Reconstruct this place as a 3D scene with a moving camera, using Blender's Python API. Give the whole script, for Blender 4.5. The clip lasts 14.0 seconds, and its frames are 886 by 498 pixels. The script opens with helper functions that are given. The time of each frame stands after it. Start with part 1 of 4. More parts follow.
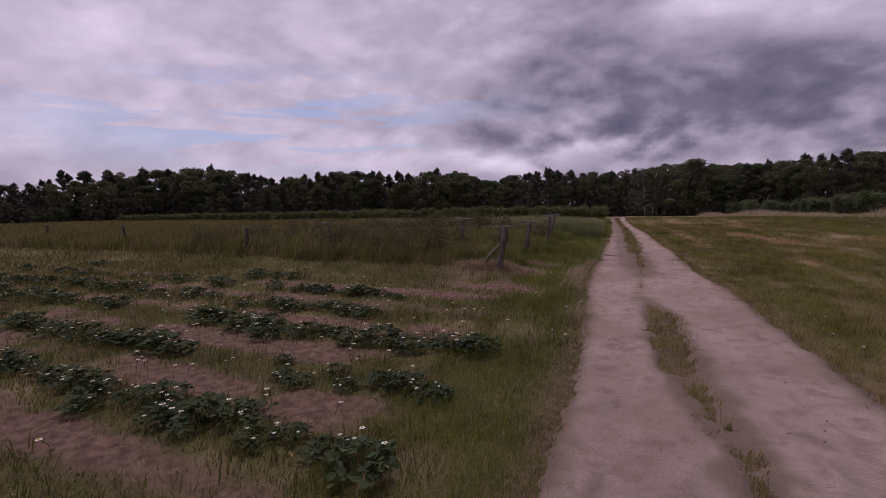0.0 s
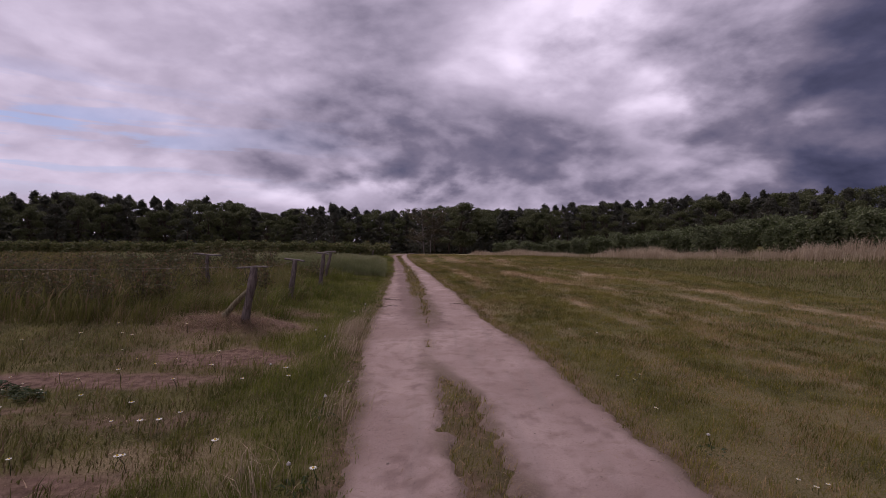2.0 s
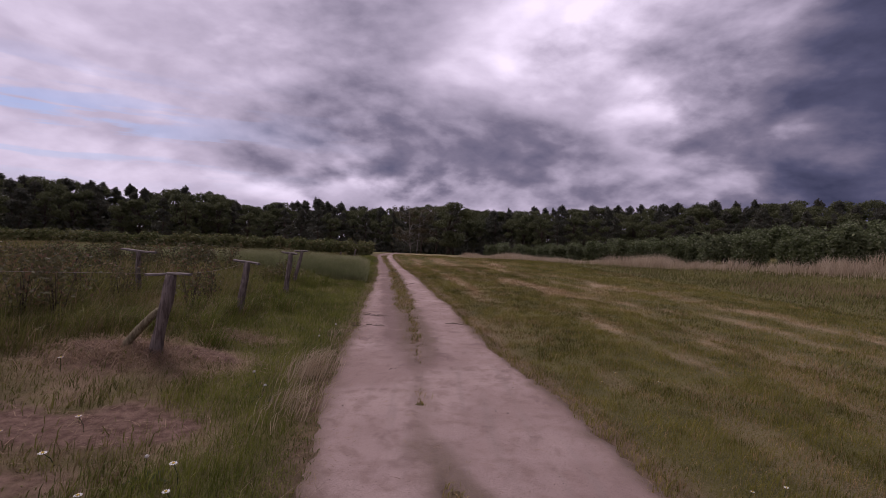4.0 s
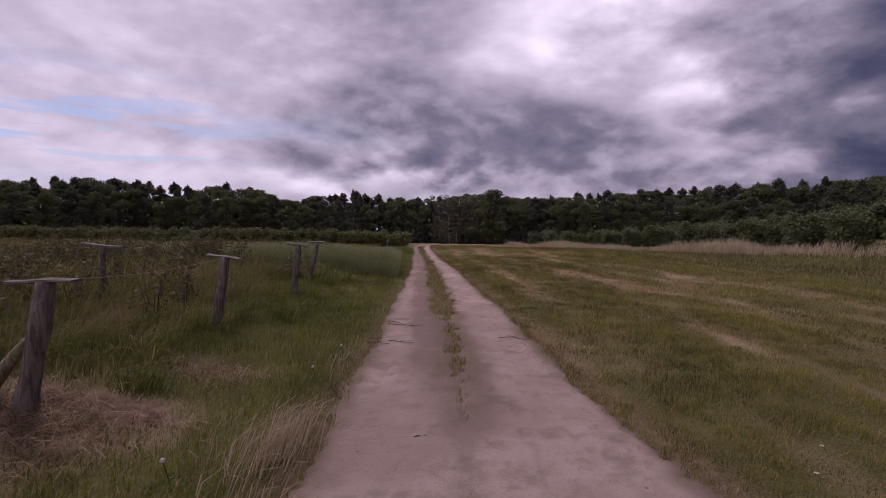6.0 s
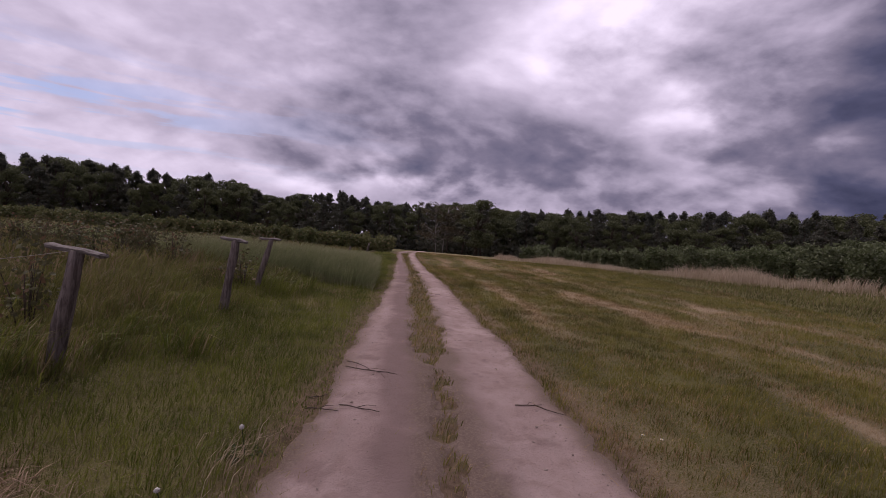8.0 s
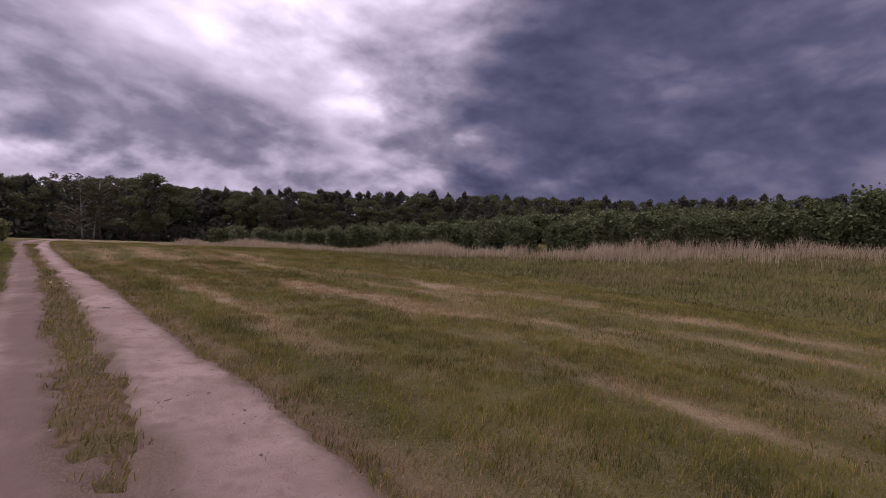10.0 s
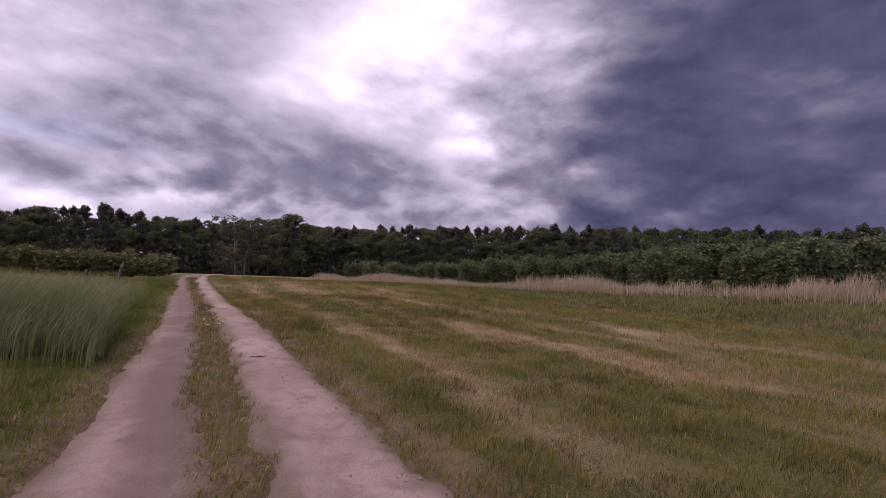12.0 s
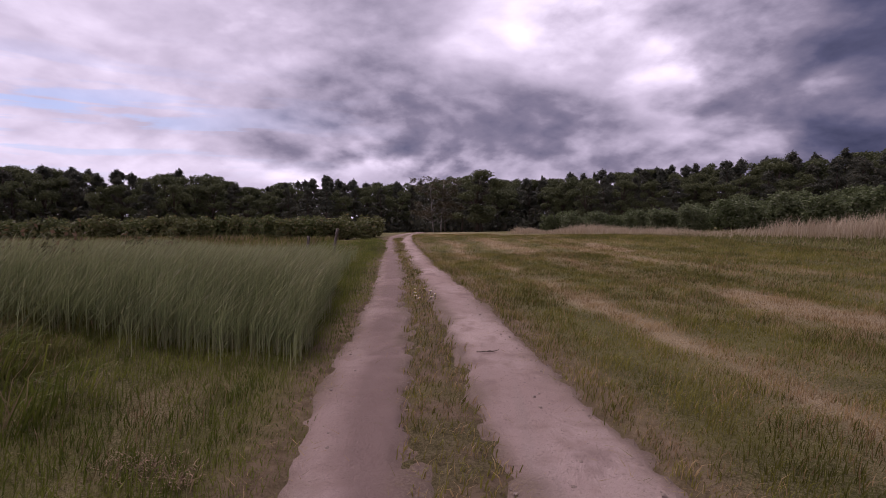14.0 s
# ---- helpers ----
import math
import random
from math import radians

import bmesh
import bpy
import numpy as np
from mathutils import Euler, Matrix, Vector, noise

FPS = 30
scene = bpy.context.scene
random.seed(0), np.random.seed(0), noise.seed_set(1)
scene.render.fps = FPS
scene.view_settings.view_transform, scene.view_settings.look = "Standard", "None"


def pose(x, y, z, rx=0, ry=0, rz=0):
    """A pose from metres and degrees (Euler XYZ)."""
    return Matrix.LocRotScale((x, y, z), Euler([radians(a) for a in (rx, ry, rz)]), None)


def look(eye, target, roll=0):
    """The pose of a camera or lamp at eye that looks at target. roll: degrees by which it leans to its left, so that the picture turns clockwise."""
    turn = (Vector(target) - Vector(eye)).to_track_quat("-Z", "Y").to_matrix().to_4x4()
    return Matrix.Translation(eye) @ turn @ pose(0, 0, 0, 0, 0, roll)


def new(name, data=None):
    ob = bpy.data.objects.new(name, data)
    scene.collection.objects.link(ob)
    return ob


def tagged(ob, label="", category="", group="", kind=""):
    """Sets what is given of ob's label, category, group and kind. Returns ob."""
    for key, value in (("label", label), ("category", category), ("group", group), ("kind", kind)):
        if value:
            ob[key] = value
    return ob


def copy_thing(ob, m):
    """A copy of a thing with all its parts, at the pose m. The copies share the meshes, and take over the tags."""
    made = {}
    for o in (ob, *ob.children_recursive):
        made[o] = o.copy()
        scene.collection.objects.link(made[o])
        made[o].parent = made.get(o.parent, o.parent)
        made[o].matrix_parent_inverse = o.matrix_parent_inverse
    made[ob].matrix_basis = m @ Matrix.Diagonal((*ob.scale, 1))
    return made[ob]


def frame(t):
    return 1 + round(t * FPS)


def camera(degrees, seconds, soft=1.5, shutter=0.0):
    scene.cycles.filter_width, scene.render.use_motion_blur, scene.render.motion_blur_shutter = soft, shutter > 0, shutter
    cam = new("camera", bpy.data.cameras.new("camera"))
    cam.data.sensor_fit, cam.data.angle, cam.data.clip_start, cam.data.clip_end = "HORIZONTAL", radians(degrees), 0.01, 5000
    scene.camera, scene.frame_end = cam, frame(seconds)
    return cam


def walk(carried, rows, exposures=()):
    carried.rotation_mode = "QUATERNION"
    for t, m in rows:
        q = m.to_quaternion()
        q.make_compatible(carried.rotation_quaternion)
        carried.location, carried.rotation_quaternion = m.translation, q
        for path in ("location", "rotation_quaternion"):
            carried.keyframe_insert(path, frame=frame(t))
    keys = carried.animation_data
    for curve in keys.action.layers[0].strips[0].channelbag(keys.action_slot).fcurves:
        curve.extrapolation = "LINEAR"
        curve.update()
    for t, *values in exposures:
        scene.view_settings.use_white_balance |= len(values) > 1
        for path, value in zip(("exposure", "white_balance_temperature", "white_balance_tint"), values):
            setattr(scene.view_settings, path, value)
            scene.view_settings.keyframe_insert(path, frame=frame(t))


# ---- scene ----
cam = camera(86.3, 14.0, 0.8)
PATH = [
    (0, (1.101, 1.288, 1.85), (0.218, 3.069, 1.633), -1.8),
    (0.5, (0.999, 1.992, 1.832), (0.668, 3.953, 1.619), -1.4),
    (1, (0.919, 2.641, 1.853), (0.926, 4.638, 1.741), 0.1),
    (1.5, (0.918, 3.278, 1.802), (0.903, 5.276, 1.727), -0.1),
    (2, (0.83, 3.871, 1.758), (0.804, 5.869, 1.68), 0.2),
    (2.2, (0.761, 4.11, 1.818), (0.754, 6.108, 1.736), 1.6),
    (4.3, (0.598, 6.615, 1.722), (0.632, 8.614, 1.646), 2.1),
    (4.5, (0.59, 6.852, 1.695), (0.578, 8.851, 1.638), 2.2),
    (5, (0.551, 7.505, 1.674), (0.524, 9.504, 1.619), 5.1),
    (5.5, (0.554, 8.146, 1.621), (0.541, 10.144, 1.54), 2.7),
    (6, (0.497, 8.765, 1.582), (0.366, 10.757, 1.46), 0.6),
    (6.5, (0.405, 9.175, 1.618), (0.261, 11.166, 1.492), 3.4),
    (7, (0.353, 9.878, 1.579), (0.166, 11.867, 1.474), 2.1),
    (7.5, (0.254, 10.492, 1.512), (-0.005, 12.474, 1.44), 3.1),
    (7.9, (0.264, 10.997, 1.473), (0.017, 12.981, 1.423), 5.3),
    (8, (0.263, 11.079, 1.467), (0.193, 13.076, 1.384), 4.6),
    (8.5, (0.23, 11.61, 1.52), (0.69, 13.553, 1.411), 3.4),
    (9, (0.117, 12.127, 1.531), (0.884, 13.973, 1.47), 3.0),
    (9.2, (0.1, 12.328, 1.514), (0.953, 14.136, 1.462), 3.1),
    (11.3, (-0.049, 15.324, 1.199), (1.302, 16.794, 1.08), 2.6),
    (11.5, (-0.055, 15.56, 1.191), (1.106, 17.189, 1.183), 2.8),
    (12, (-0.12, 15.971, 1.172), (0.589, 17.84, 1.218), 2.9),
    (12.5, (-0.202, 16.468, 1.203), (0.193, 18.429, 1.238), 0.6),
    (13, (-0.293, 16.909, 1.17), (-0.144, 18.904, 1.172), 1.0),
    (13.5, (-0.325, 17.379, 1.13), (-0.258, 19.375, 1.018), 0.3),
    (14, (-0.365, 17.82, 1.166), (-0.418, 19.812, 0.994), -0.7),
]
EXPOSURES = [(0.0, -0.4, 6500, 25), (1.0, -0.35, 6500, 25), (5.0, -0.15, 6500, 25), (7.5, -0.15, 6500, 25), (9.0, -0.05, 6500, 25), (11.5, 0.2, 6500, 25), (12.5, 0.15, 6500, 25), (14.0, 0.1, 6500, 25)]
walk(cam, [(t, look(eye, target, roll)) for t, eye, target, roll in PATH], EXPOSURES)

# ---- world: broken storm cloud over a clear sky, one soft sun ----
world = bpy.data.worlds.new("world")
world.use_nodes = True
scene.world = world


class Nodes:
    """Short-hand to build a node tree."""

    def __init__(self, tree):
        self.tree = tree
        tree.nodes.clear()

    def add(self, kind):
        return self.tree.nodes.new(kind)

    def put(self, socket, value):
        if isinstance(value, bpy.types.NodeSocket):
            self.tree.links.new(value, socket)
        elif value is not None:
            socket.default_value = value

    def math(self, op, a, b=None, c=None, clamp=False):
        node = self.add("ShaderNodeMath")
        node.operation, node.use_clamp = op, clamp
        for i, v in enumerate((a, b, c)):
            self.put(node.inputs[i], v)
        return node.outputs[0]

    def span(self, value, a, b, lo=0.0, hi=1.0, smooth=True):
        node = self.add("ShaderNodeMapRange")
        node.interpolation_type = "SMOOTHSTEP" if smooth else "LINEAR"
        for i, v in enumerate((value, a, b, lo, hi)):
            self.put(node.inputs[i], v)
        return node.outputs[0]

    def mix(self, fac, a, b, blend="MIX"):
        node = self.add("ShaderNodeMix")
        node.data_type, node.blend_type = "RGBA", blend
        self.put(node.inputs[0], fac)
        self.put(node.inputs[6], a if isinstance(a, bpy.types.NodeSocket) else (*a, 1))
        self.put(node.inputs[7], b if isinstance(b, bpy.types.NodeSocket) else (*b, 1))
        return node.outputs[2]

    def noise(self, vector, scale, detail=4.0, rough=0.55, distort=0.0, out=0):
        node = self.add("ShaderNodeTexNoise")
        self.put(node.inputs["Vector"], vector)
        for key, v in (("Scale", scale), ("Detail", detail), ("Roughness", rough), ("Distortion", distort)):
            node.inputs[key].default_value = v
        return node.outputs[out]

    def bell(self, value, centre, width):
        d = self.math("DIVIDE", self.math("SUBTRACT", value, centre), width)
        return self.math("EXPONENT", self.math("MULTIPLY", self.math("MULTIPLY", d, d), -1.0))


def build_sky(n):
    """Heaped cloud on a low layer: bright in the west, a grey belly over the track, a torn bright gap and a storm bank in the east."""
    direction = n.add("ShaderNodeTexCoord").outputs["Generated"]
    sep = n.add("ShaderNodeSeparateXYZ")
    n.put(sep.inputs[0], direction)
    x, y, z = sep.outputs
    az = n.math("ARCTAN2", x, y)
    up = n.math("MAXIMUM", z, 0.0)

    def layer(lift, gain=1.0):
        """Where a ray meets the cloud layer; lift moves the meeting point nearer, as a light from above would."""
        flat = n.math("ADD", up, 0.62 + lift)
        comb = n.add("ShaderNodeCombineXYZ")
        n.put(comb.inputs[0], n.math("DIVIDE", n.math("MULTIPLY", x, gain), flat))
        n.put(comb.inputs[1], n.math("DIVIDE", n.math("MULTIPLY", y, gain), flat))
        n.put(comb.inputs[2], n.math("MULTIPLY", z, 1.5))
        return comb.outputs[0]

    def warped(p, amount):
        node = n.add("ShaderNodeVectorMath")
        node.operation = "MULTIPLY_ADD"
        n.put(node.inputs[0], n.noise(p, 1.6, 3.0, 0.5, 0.0, 1))
        node.inputs[1].default_value = (amount, amount, amount)
        n.put(node.inputs[2], p)
        return node.outputs[0]

    p, q = warped(layer(0.0), 0.12), warped(layer(0.04), 0.12)
    big = n.noise(p, 1.3, 3.0, 0.5)
    body = n.noise(p, 4.2, 7.0, 0.5)
    above = n.noise(q, 4.2, 7.0, 0.5)
    fine = n.noise(p, 14.0, 6.0, 0.55)
    lit = n.math("SUBTRACT", above, body)
    cells = n.add("ShaderNodeTexVoronoi")
    cells.feature = "SMOOTH_F1"
    n.put(cells.inputs["Vector"], warped(p, 0.30))
    for key, value in (("Scale", 5.0), ("Detail", 2.5), ("Roughness", 0.5), ("Smoothness", 0.6)):
        cells.inputs[key].default_value = value
    puff = n.span(cells.outputs["Distance"], 0.1, 0.8, 0.80, -0.20, False)
    azn = n.math("ADD", az, n.math("MULTIPLY", n.math("SUBTRACT", big, 0.5), 0.40))
    azn = n.math("ADD", azn, n.math("MULTIPLY", n.math("SUBTRACT", body, 0.5), 0.45))
    zn = n.math("ADD", z, n.math("MULTIPLY", n.math("SUBTRACT", body, 0.5), 0.14))
    storm = n.math("MULTIPLY", n.span(n.math("MULTIPLY_ADD", z, -0.28, azn), 0.29, 0.78), n.span(azn, 1.9, 2.8, 1.0, 0.25))
    low = n.math("MULTIPLY", n.span(az, 1.22, 1.46), n.math("SUBTRACT", 1.0, n.span(z, 0.10, 0.17)))
    storm = n.math("MULTIPLY", storm, n.math("SUBTRACT", 1.0, n.math("MULTIPLY", low, 0.85)))
    belly = n.math("MULTIPLY", n.math("MULTIPLY", n.bell(azn, 0.08, 0.38), n.bell(zn, 0.16, 0.10)), 1.25)
    belly = n.math("ADD", belly, n.math("MULTIPLY", n.math("MULTIPLY", n.bell(azn, -0.06, 0.24), n.bell(zn, 0.36, 0.16)), 0.46), None, True)
    glow = n.math("MULTIPLY", n.bell(azn, 0.25, 0.15), n.bell(zn, 0.40, 0.13))
    glow = n.math("ADD", glow, n.math("MULTIPLY", n.math("MULTIPLY", n.bell(azn, 0.42, 0.08), n.bell(zn, 0.22, 0.06)), 0.8))
    rim = n.math("MULTIPLY", n.bell(az, -0.16, 0.24), n.bell(zn, 0.080, 0.020))
    # lightness of the cloud, then its billows
    level = n.math("MULTIPLY_ADD", n.span(az, -0.8, 0.0), -0.06, 0.80)
    level = n.math("MULTIPLY_ADD", belly, n.math("SUBTRACT", 0.40, level), level)
    level = n.math("MULTIPLY_ADD", glow, 0.34, level)
    level = n.math("MULTIPLY_ADD", rim, 0.24, level)
    level = n.math("MULTIPLY_ADD", storm, n.math("SUBTRACT", 0.18, level), level)
    billow = n.math("MULTIPLY", n.math("SUBTRACT", body, 0.5), -0.30)
    billow = n.math("MULTIPLY_ADD", lit, 0.78, billow)
    billow = n.math("MULTIPLY_ADD", puff, 0.26, billow)
    billow = n.math("MULTIPLY_ADD", n.math("SUBTRACT", fine, 0.5), 0.19, billow)
    level = n.math("MULTIPLY_ADD", billow, n.math("MULTIPLY", n.math("MULTIPLY_ADD", storm, -0.2, 1.0), n.span(az, -0.55, -0.1, 0.6, 1.0)), level)
    level = n.math("MAXIMUM", n.math("MINIMUM", level, 1.05), 0.0)
    ramp = n.add("ShaderNodeValToRGB")
    n.put(ramp.inputs[0], n.math("MULTIPLY", level, 0.95))
    ramp.color_ramp.interpolation = "LINEAR"
    stops = ((0.0, (0.040, 0.046, 0.085)), (0.16, (0.078, 0.084, 0.142)), (0.38, (0.190, 0.180, 0.245)), (0.68, (0.500, 0.465, 0.570)), (1.0, (0.93, 0.88, 1.02)))
    ramp.color_ramp.elements[0].position, ramp.color_ramp.elements[1].position = stops[0][0], stops[-1][0]
    for at, _ in stops[1:-1]:
        ramp.color_ramp.elements.new(at)
    for element, (_, colour) in zip(ramp.color_ramp.elements, stops):
        element.color = (*colour, 1)
    sky = n.add("ShaderNodeTexSky")
    sky.sky_type, sky.sun_disc, sky.sun_elevation, sky.sun_rotation = "NISHITA", False, radians(62), radians(-32)
    blue = n.mix(1.0, sky.outputs[0], (SKY_STRENGTH, SKY_STRENGTH, SKY_STRENGTH), "MULTIPLY")
    wisp = n.add("ShaderNodeMapping")
    n.put(wisp.inputs[0], direction)
    wisp.inputs["Rotation"].default_value = (0, 0.16, 0)
    wisp.inputs["Scale"].default_value = (2.0, 2.0, 20.0)
    tear = n.noise(wisp.outputs[0], 1.7, 5.0, 0.55, 0.3)
    gap = n.math("MULTIPLY", n.bell(az, -0.80, 0.36), n.bell(z, 0.15, 0.075))
    gap = n.math("MULTIPLY", gap, n.span(tear, 0.48, 0.58), None, True)
    out = n.mix(n.math("MULTIPLY", gap, 0.9), ramp.outputs[0], n.mix(0.45, blue, (0.36, 0.47, 0.84)))
    bg = n.add("ShaderNodeBackground")
    n.put(bg.inputs[0], out)
    bg.inputs[1].default_value = CLOUD_LIGHT
    n.put(n.add("ShaderNodeOutputWorld").inputs[0], bg.outputs[0])


SKY_STRENGTH = 0.09
CLOUD_LIGHT = 1.16
build_sky(Nodes(world.node_tree))

sun = new("sun", bpy.data.lights.new("sun", "SUN"))
sun.data.energy, sun.data.angle, sun.data.color = 1.75, radians(14), (1.0, 0.96, 0.9)
sun.matrix_world = look((0, 0, 50), (14, -22, 0))


# ---- fields of the plan ----
def lattice(ix, iy, seed):
    h = np.sin(ix * 127.1 + iy * 311.7 + seed * 74.7) * 43758.5453
    return h - np.floor(h)


def vnoise(x, y, scale, seed=0):
    x, y = np.asarray(x, float) * scale, np.asarray(y, float) * scale
    ix, iy = np.floor(x), np.floor(y)
    fx, fy = x - ix, y - iy
    fx, fy = fx * fx * (3 - 2 * fx), fy * fy * (3 - 2 * fy)
    a = lattice(ix, iy, seed) * (1 - fx) + lattice(ix + 1, iy, seed) * fx
    b = lattice(ix, iy + 1, seed) * (1 - fx) + lattice(ix + 1, iy + 1, seed) * fx
    return a * (1 - fy) + b * fy


def fbm(x, y, scale, seed=0, octaves=4):
    total, amp, norm = 0, 1.0, 0
    for k in range(octaves):
        total = total + amp * vnoise(x, y, scale * 2.03 ** k, seed + 13 * k)
        norm += amp
        amp *= 0.55
    return total / norm


def step(v, a, b):
    t = np.clip((np.asarray(v, float) - a) / (b - a), 0, 1)
    return t * t * (3 - 2 * t)


EDGE_Y = (-30, 0, 6.5, 8.5, 11, 13, 15, 17.5, 20, 22, 24, 26, 28.5, 31.7, 36, 41, 60, 90)
EDGE_L = (2.2, 0.72, 0.13, -0.09, -0.54, -0.68, -0.80, -1.06, -1.24, -1.43, -1.56, -1.78, -2.12, -2.48, -3.05, -3.6, -5.0, -6.5)
EDGE_R = (5.4, 3.55, 2.68, 2.38, 2.03, 1.6, 1.3, 1.0, 0.55, 0.26, 0.0, -0.4, -0.9, -1.4, -2.0, -2.5, -3.6, -5)
STRIP_Y = (-10, 5.2, 6.2, 7.5, 9.0, 9.8, 10.4, 12.2, 13.4, 14.5, 15.5, 17.6, 19.4, 20.3, 22.7, 26.4, 28.6, 36, 60)
STRIP_L = (2.9, 1.40, 1.10, 0.86, 0.74, 0.58, 0.50, 0.42, 0.18, 0.14, -0.02, -0.29, -0.46, -0.60, -0.88, -1.30, -1.66, -2.75, -4.2)
STRIP_R = (3.2, 1.66, 1.48, 1.25, 1.12, 0.74, 0.52, 0.50, 0.56, 0.48, 0.36, 0.09, -0.10, -0.27, -0.50, -1.06, -1.42, -2.50, -3.9)


def left_edge(y):
    return np.interp(y, EDGE_Y, EDGE_L)


def right_edge(y):
    return np.interp(y, EDGE_Y, EDGE_R)


def terrain(x, y):
    """Height of the ground: level round the track, rising to the orchard, falling to the woods."""
    x, y = np.asarray(x, float), np.asarray(y, float)
    t = y - 38
    fall = 0.048 * (np.sqrt(t * t + 16) + t) / 2 - 0.048 * (np.sqrt(38 ** 2 + 16) - 38) / 2
    u = x - right_edge(y) - 1.0
    k = np.clip(u - 10, 0, 14)
    rise = 0.0071 * k * k + 0.6 * (1 - np.exp(-np.clip(u - 24, 0, None) / 7)) * 1.2
    rise = rise * (1 - 0.7 * step(y, 44, 70))
    # low bank under the old trellis rows
    bank = 0.22 * step(left_edge(y) - x, 0.9, 2.3) * step(y, 10.6, 12.2) * (1 - step(y, 19.8, 25))
    return rise - fall + bank


def roadness(x, y):
    """1 on bare sand, 0 on grass."""
    x, y = np.asarray(x, float), np.asarray(y, float)
    rag = (fbm(x, y, 1.5, 3, 2) - 0.5) * 0.14 + (fbm(x, y, 11, 5, 3) - 0.5) * 0.16
    inside = np.minimum(x - left_edge(y), right_edge(y) - x) + rag
    a, b = np.interp(y, STRIP_Y, STRIP_L), np.interp(y, STRIP_Y, STRIP_R)
    strip = np.minimum(x - a, b - x) + (fbm(x, y, 2.0, 8, 2) - 0.5) * 0.22 + (fbm(x, y, 8, 9, 3) - 0.5) * 0.34
    strip = strip - (0.10 * step(y, 9.4, 10.6) + 0.10 * step(fbm(x, y, 1.6, 10, 2), 0.42, 0.6)) * (1 - step(y, 15.0, 18.0)) + 0.01
    return step(inside, -0.07, 0.10) * (1 - step(strip, -0.08, 0.09))


def micro(x, y):
    return (fbm(x, y, 0.35, 21) - 0.5) * 0.05 + (fbm(x, y, 2.6, 22, 3) - 0.5) * 0.035


def dryness(x, y):
    """How much hay or dead grass covers the ground."""
    x, y = np.asarray(x, float), np.asarray(y, float)
    u = x - right_edge(y)
    wob = (fbm(x, y, 0.16, 31) - 0.5) * 2.0 + (fbm(x, y, 0.8, 32) - 0.5) * 1.3
    swing = np.interp(y, (8, 14, 17, 20, 25, 30), (1.3, 1.0, 0.7, 0.0, -0.6, -1.1))
    w = u - swing
    d = 1.0 * np.exp(-((w + wob - 3.5) / 0.55) ** 2) + 1.1 * np.exp(-((w + wob * 1.1 - 6.7) / 0.50) ** 2) + 0.9 * np.exp(-((u + wob * 0.5 - 0.95) / 0.30) ** 2) * step(y, 17, 20)
    d = d + 0.6 * np.exp(-((w + wob - 5.3) / 0.40) ** 2) + 0.7 * np.exp(-((w + wob - 2.0) / 0.28) ** 2) * (1 - step(y, 18, 20))
    d = d * (0.18 + 0.9 * step(fbm(x + 0.17 * y, y * 0.45, 0.7, 33), 0.36, 0.62)) * (0.5 + 0.7 * step(fbm(x + 0.17 * y, y * 0.35, 2.4, 34), 0.34, 0.6))
    d = d + 0.32 * step(fbm(x + 0.17 * y, y * 0.4, 1.5, 35), 0.49, 0.69) + 0.45 * np.exp(-(u / 0.25) ** 2)
    meadow = d * step(u, -0.05, 0.2) * (1 - step(u, 9, 11.5))
    l = left_edge(y) - x
    verge = 0.75 * step(fbm(x, y, 1.0, 41), 0.56, 0.76) * step(l, 0.3, 1.2)
    straw = np.exp(-((x + 3.0) / 0.95) ** 2 - ((y - 11.7) / 0.55) ** 2) * 1.3
    spot = 0.8 * np.exp(-((x + 2.1) / 0.4) ** 2 - ((y - 13.2) / 0.25) ** 2)
    return np.clip(meadow + np.where(l > 0, verge + straw + spot, 0), 0, 1)


def bareness(x, y):
    """Bare sandy soil between the strawberry rows and round the end post."""
    x, y = np.asarray(x, float), np.asarray(y, float)
    l = left_edge(y) - x
    bed = step(l, 0.9, 1.9) * (1 - step(y , 8.8, 11.2))
    row = 0.5 - 0.5 * np.cos((y - 3.8) / 1.22 * 2 * np.pi)
    b = bed * step(row * 0.75 + fbm(x, y, 0.7, 51) * 0.9, 0.72, 1.05)
    b = b + 1.6 * np.exp(-((x + 2.5) / 0.9) ** 2 - ((y - 10.3) / 0.55) ** 2) + 0.9 * np.exp(-((x + 3.0) / 0.9) ** 2 - ((y - 11.6) / 0.4) ** 2)
    b = b * step(fbm(x, y, 1.6, 52), 0.3, 0.55)
    rag = 0.35 * (fbm(x, y, 2.2, 55) - 0.5)
    for cx, cy, rx, ry in ((-2.25, 10.2, 0.95, 0.34), (-3.0, 12.0, 0.85, 0.28), (-2.15, 12.15, 0.4, 0.2), (-3.6, 9.2, 1.0, 0.3)):
        b = b + 1.1 * (1 - step(np.hypot((x - cx) / rx, (y - cy) / ry) + rag * 2, 0.75, 1.15))
    edge = np.exp(-(np.minimum(l, 1.0) / 0.22) ** 2) * 0.75 * (l > -3) + np.exp(-((x - right_edge(y)) / 0.25) ** 2) * 0.75
    a, c = np.interp(y, STRIP_Y, STRIP_L), np.interp(y, STRIP_Y, STRIP_R)
    strip = 0.6 * step(np.minimum(x - a, c - x), -0.3, 0.0) * (0.4 + 0.8 * step(fbm(x, y, 5, 54), 0.4, 0.6))
    return np.clip(b + edge * (0.3 + fbm(x, y, 4, 53)) + strip, 0, 1)


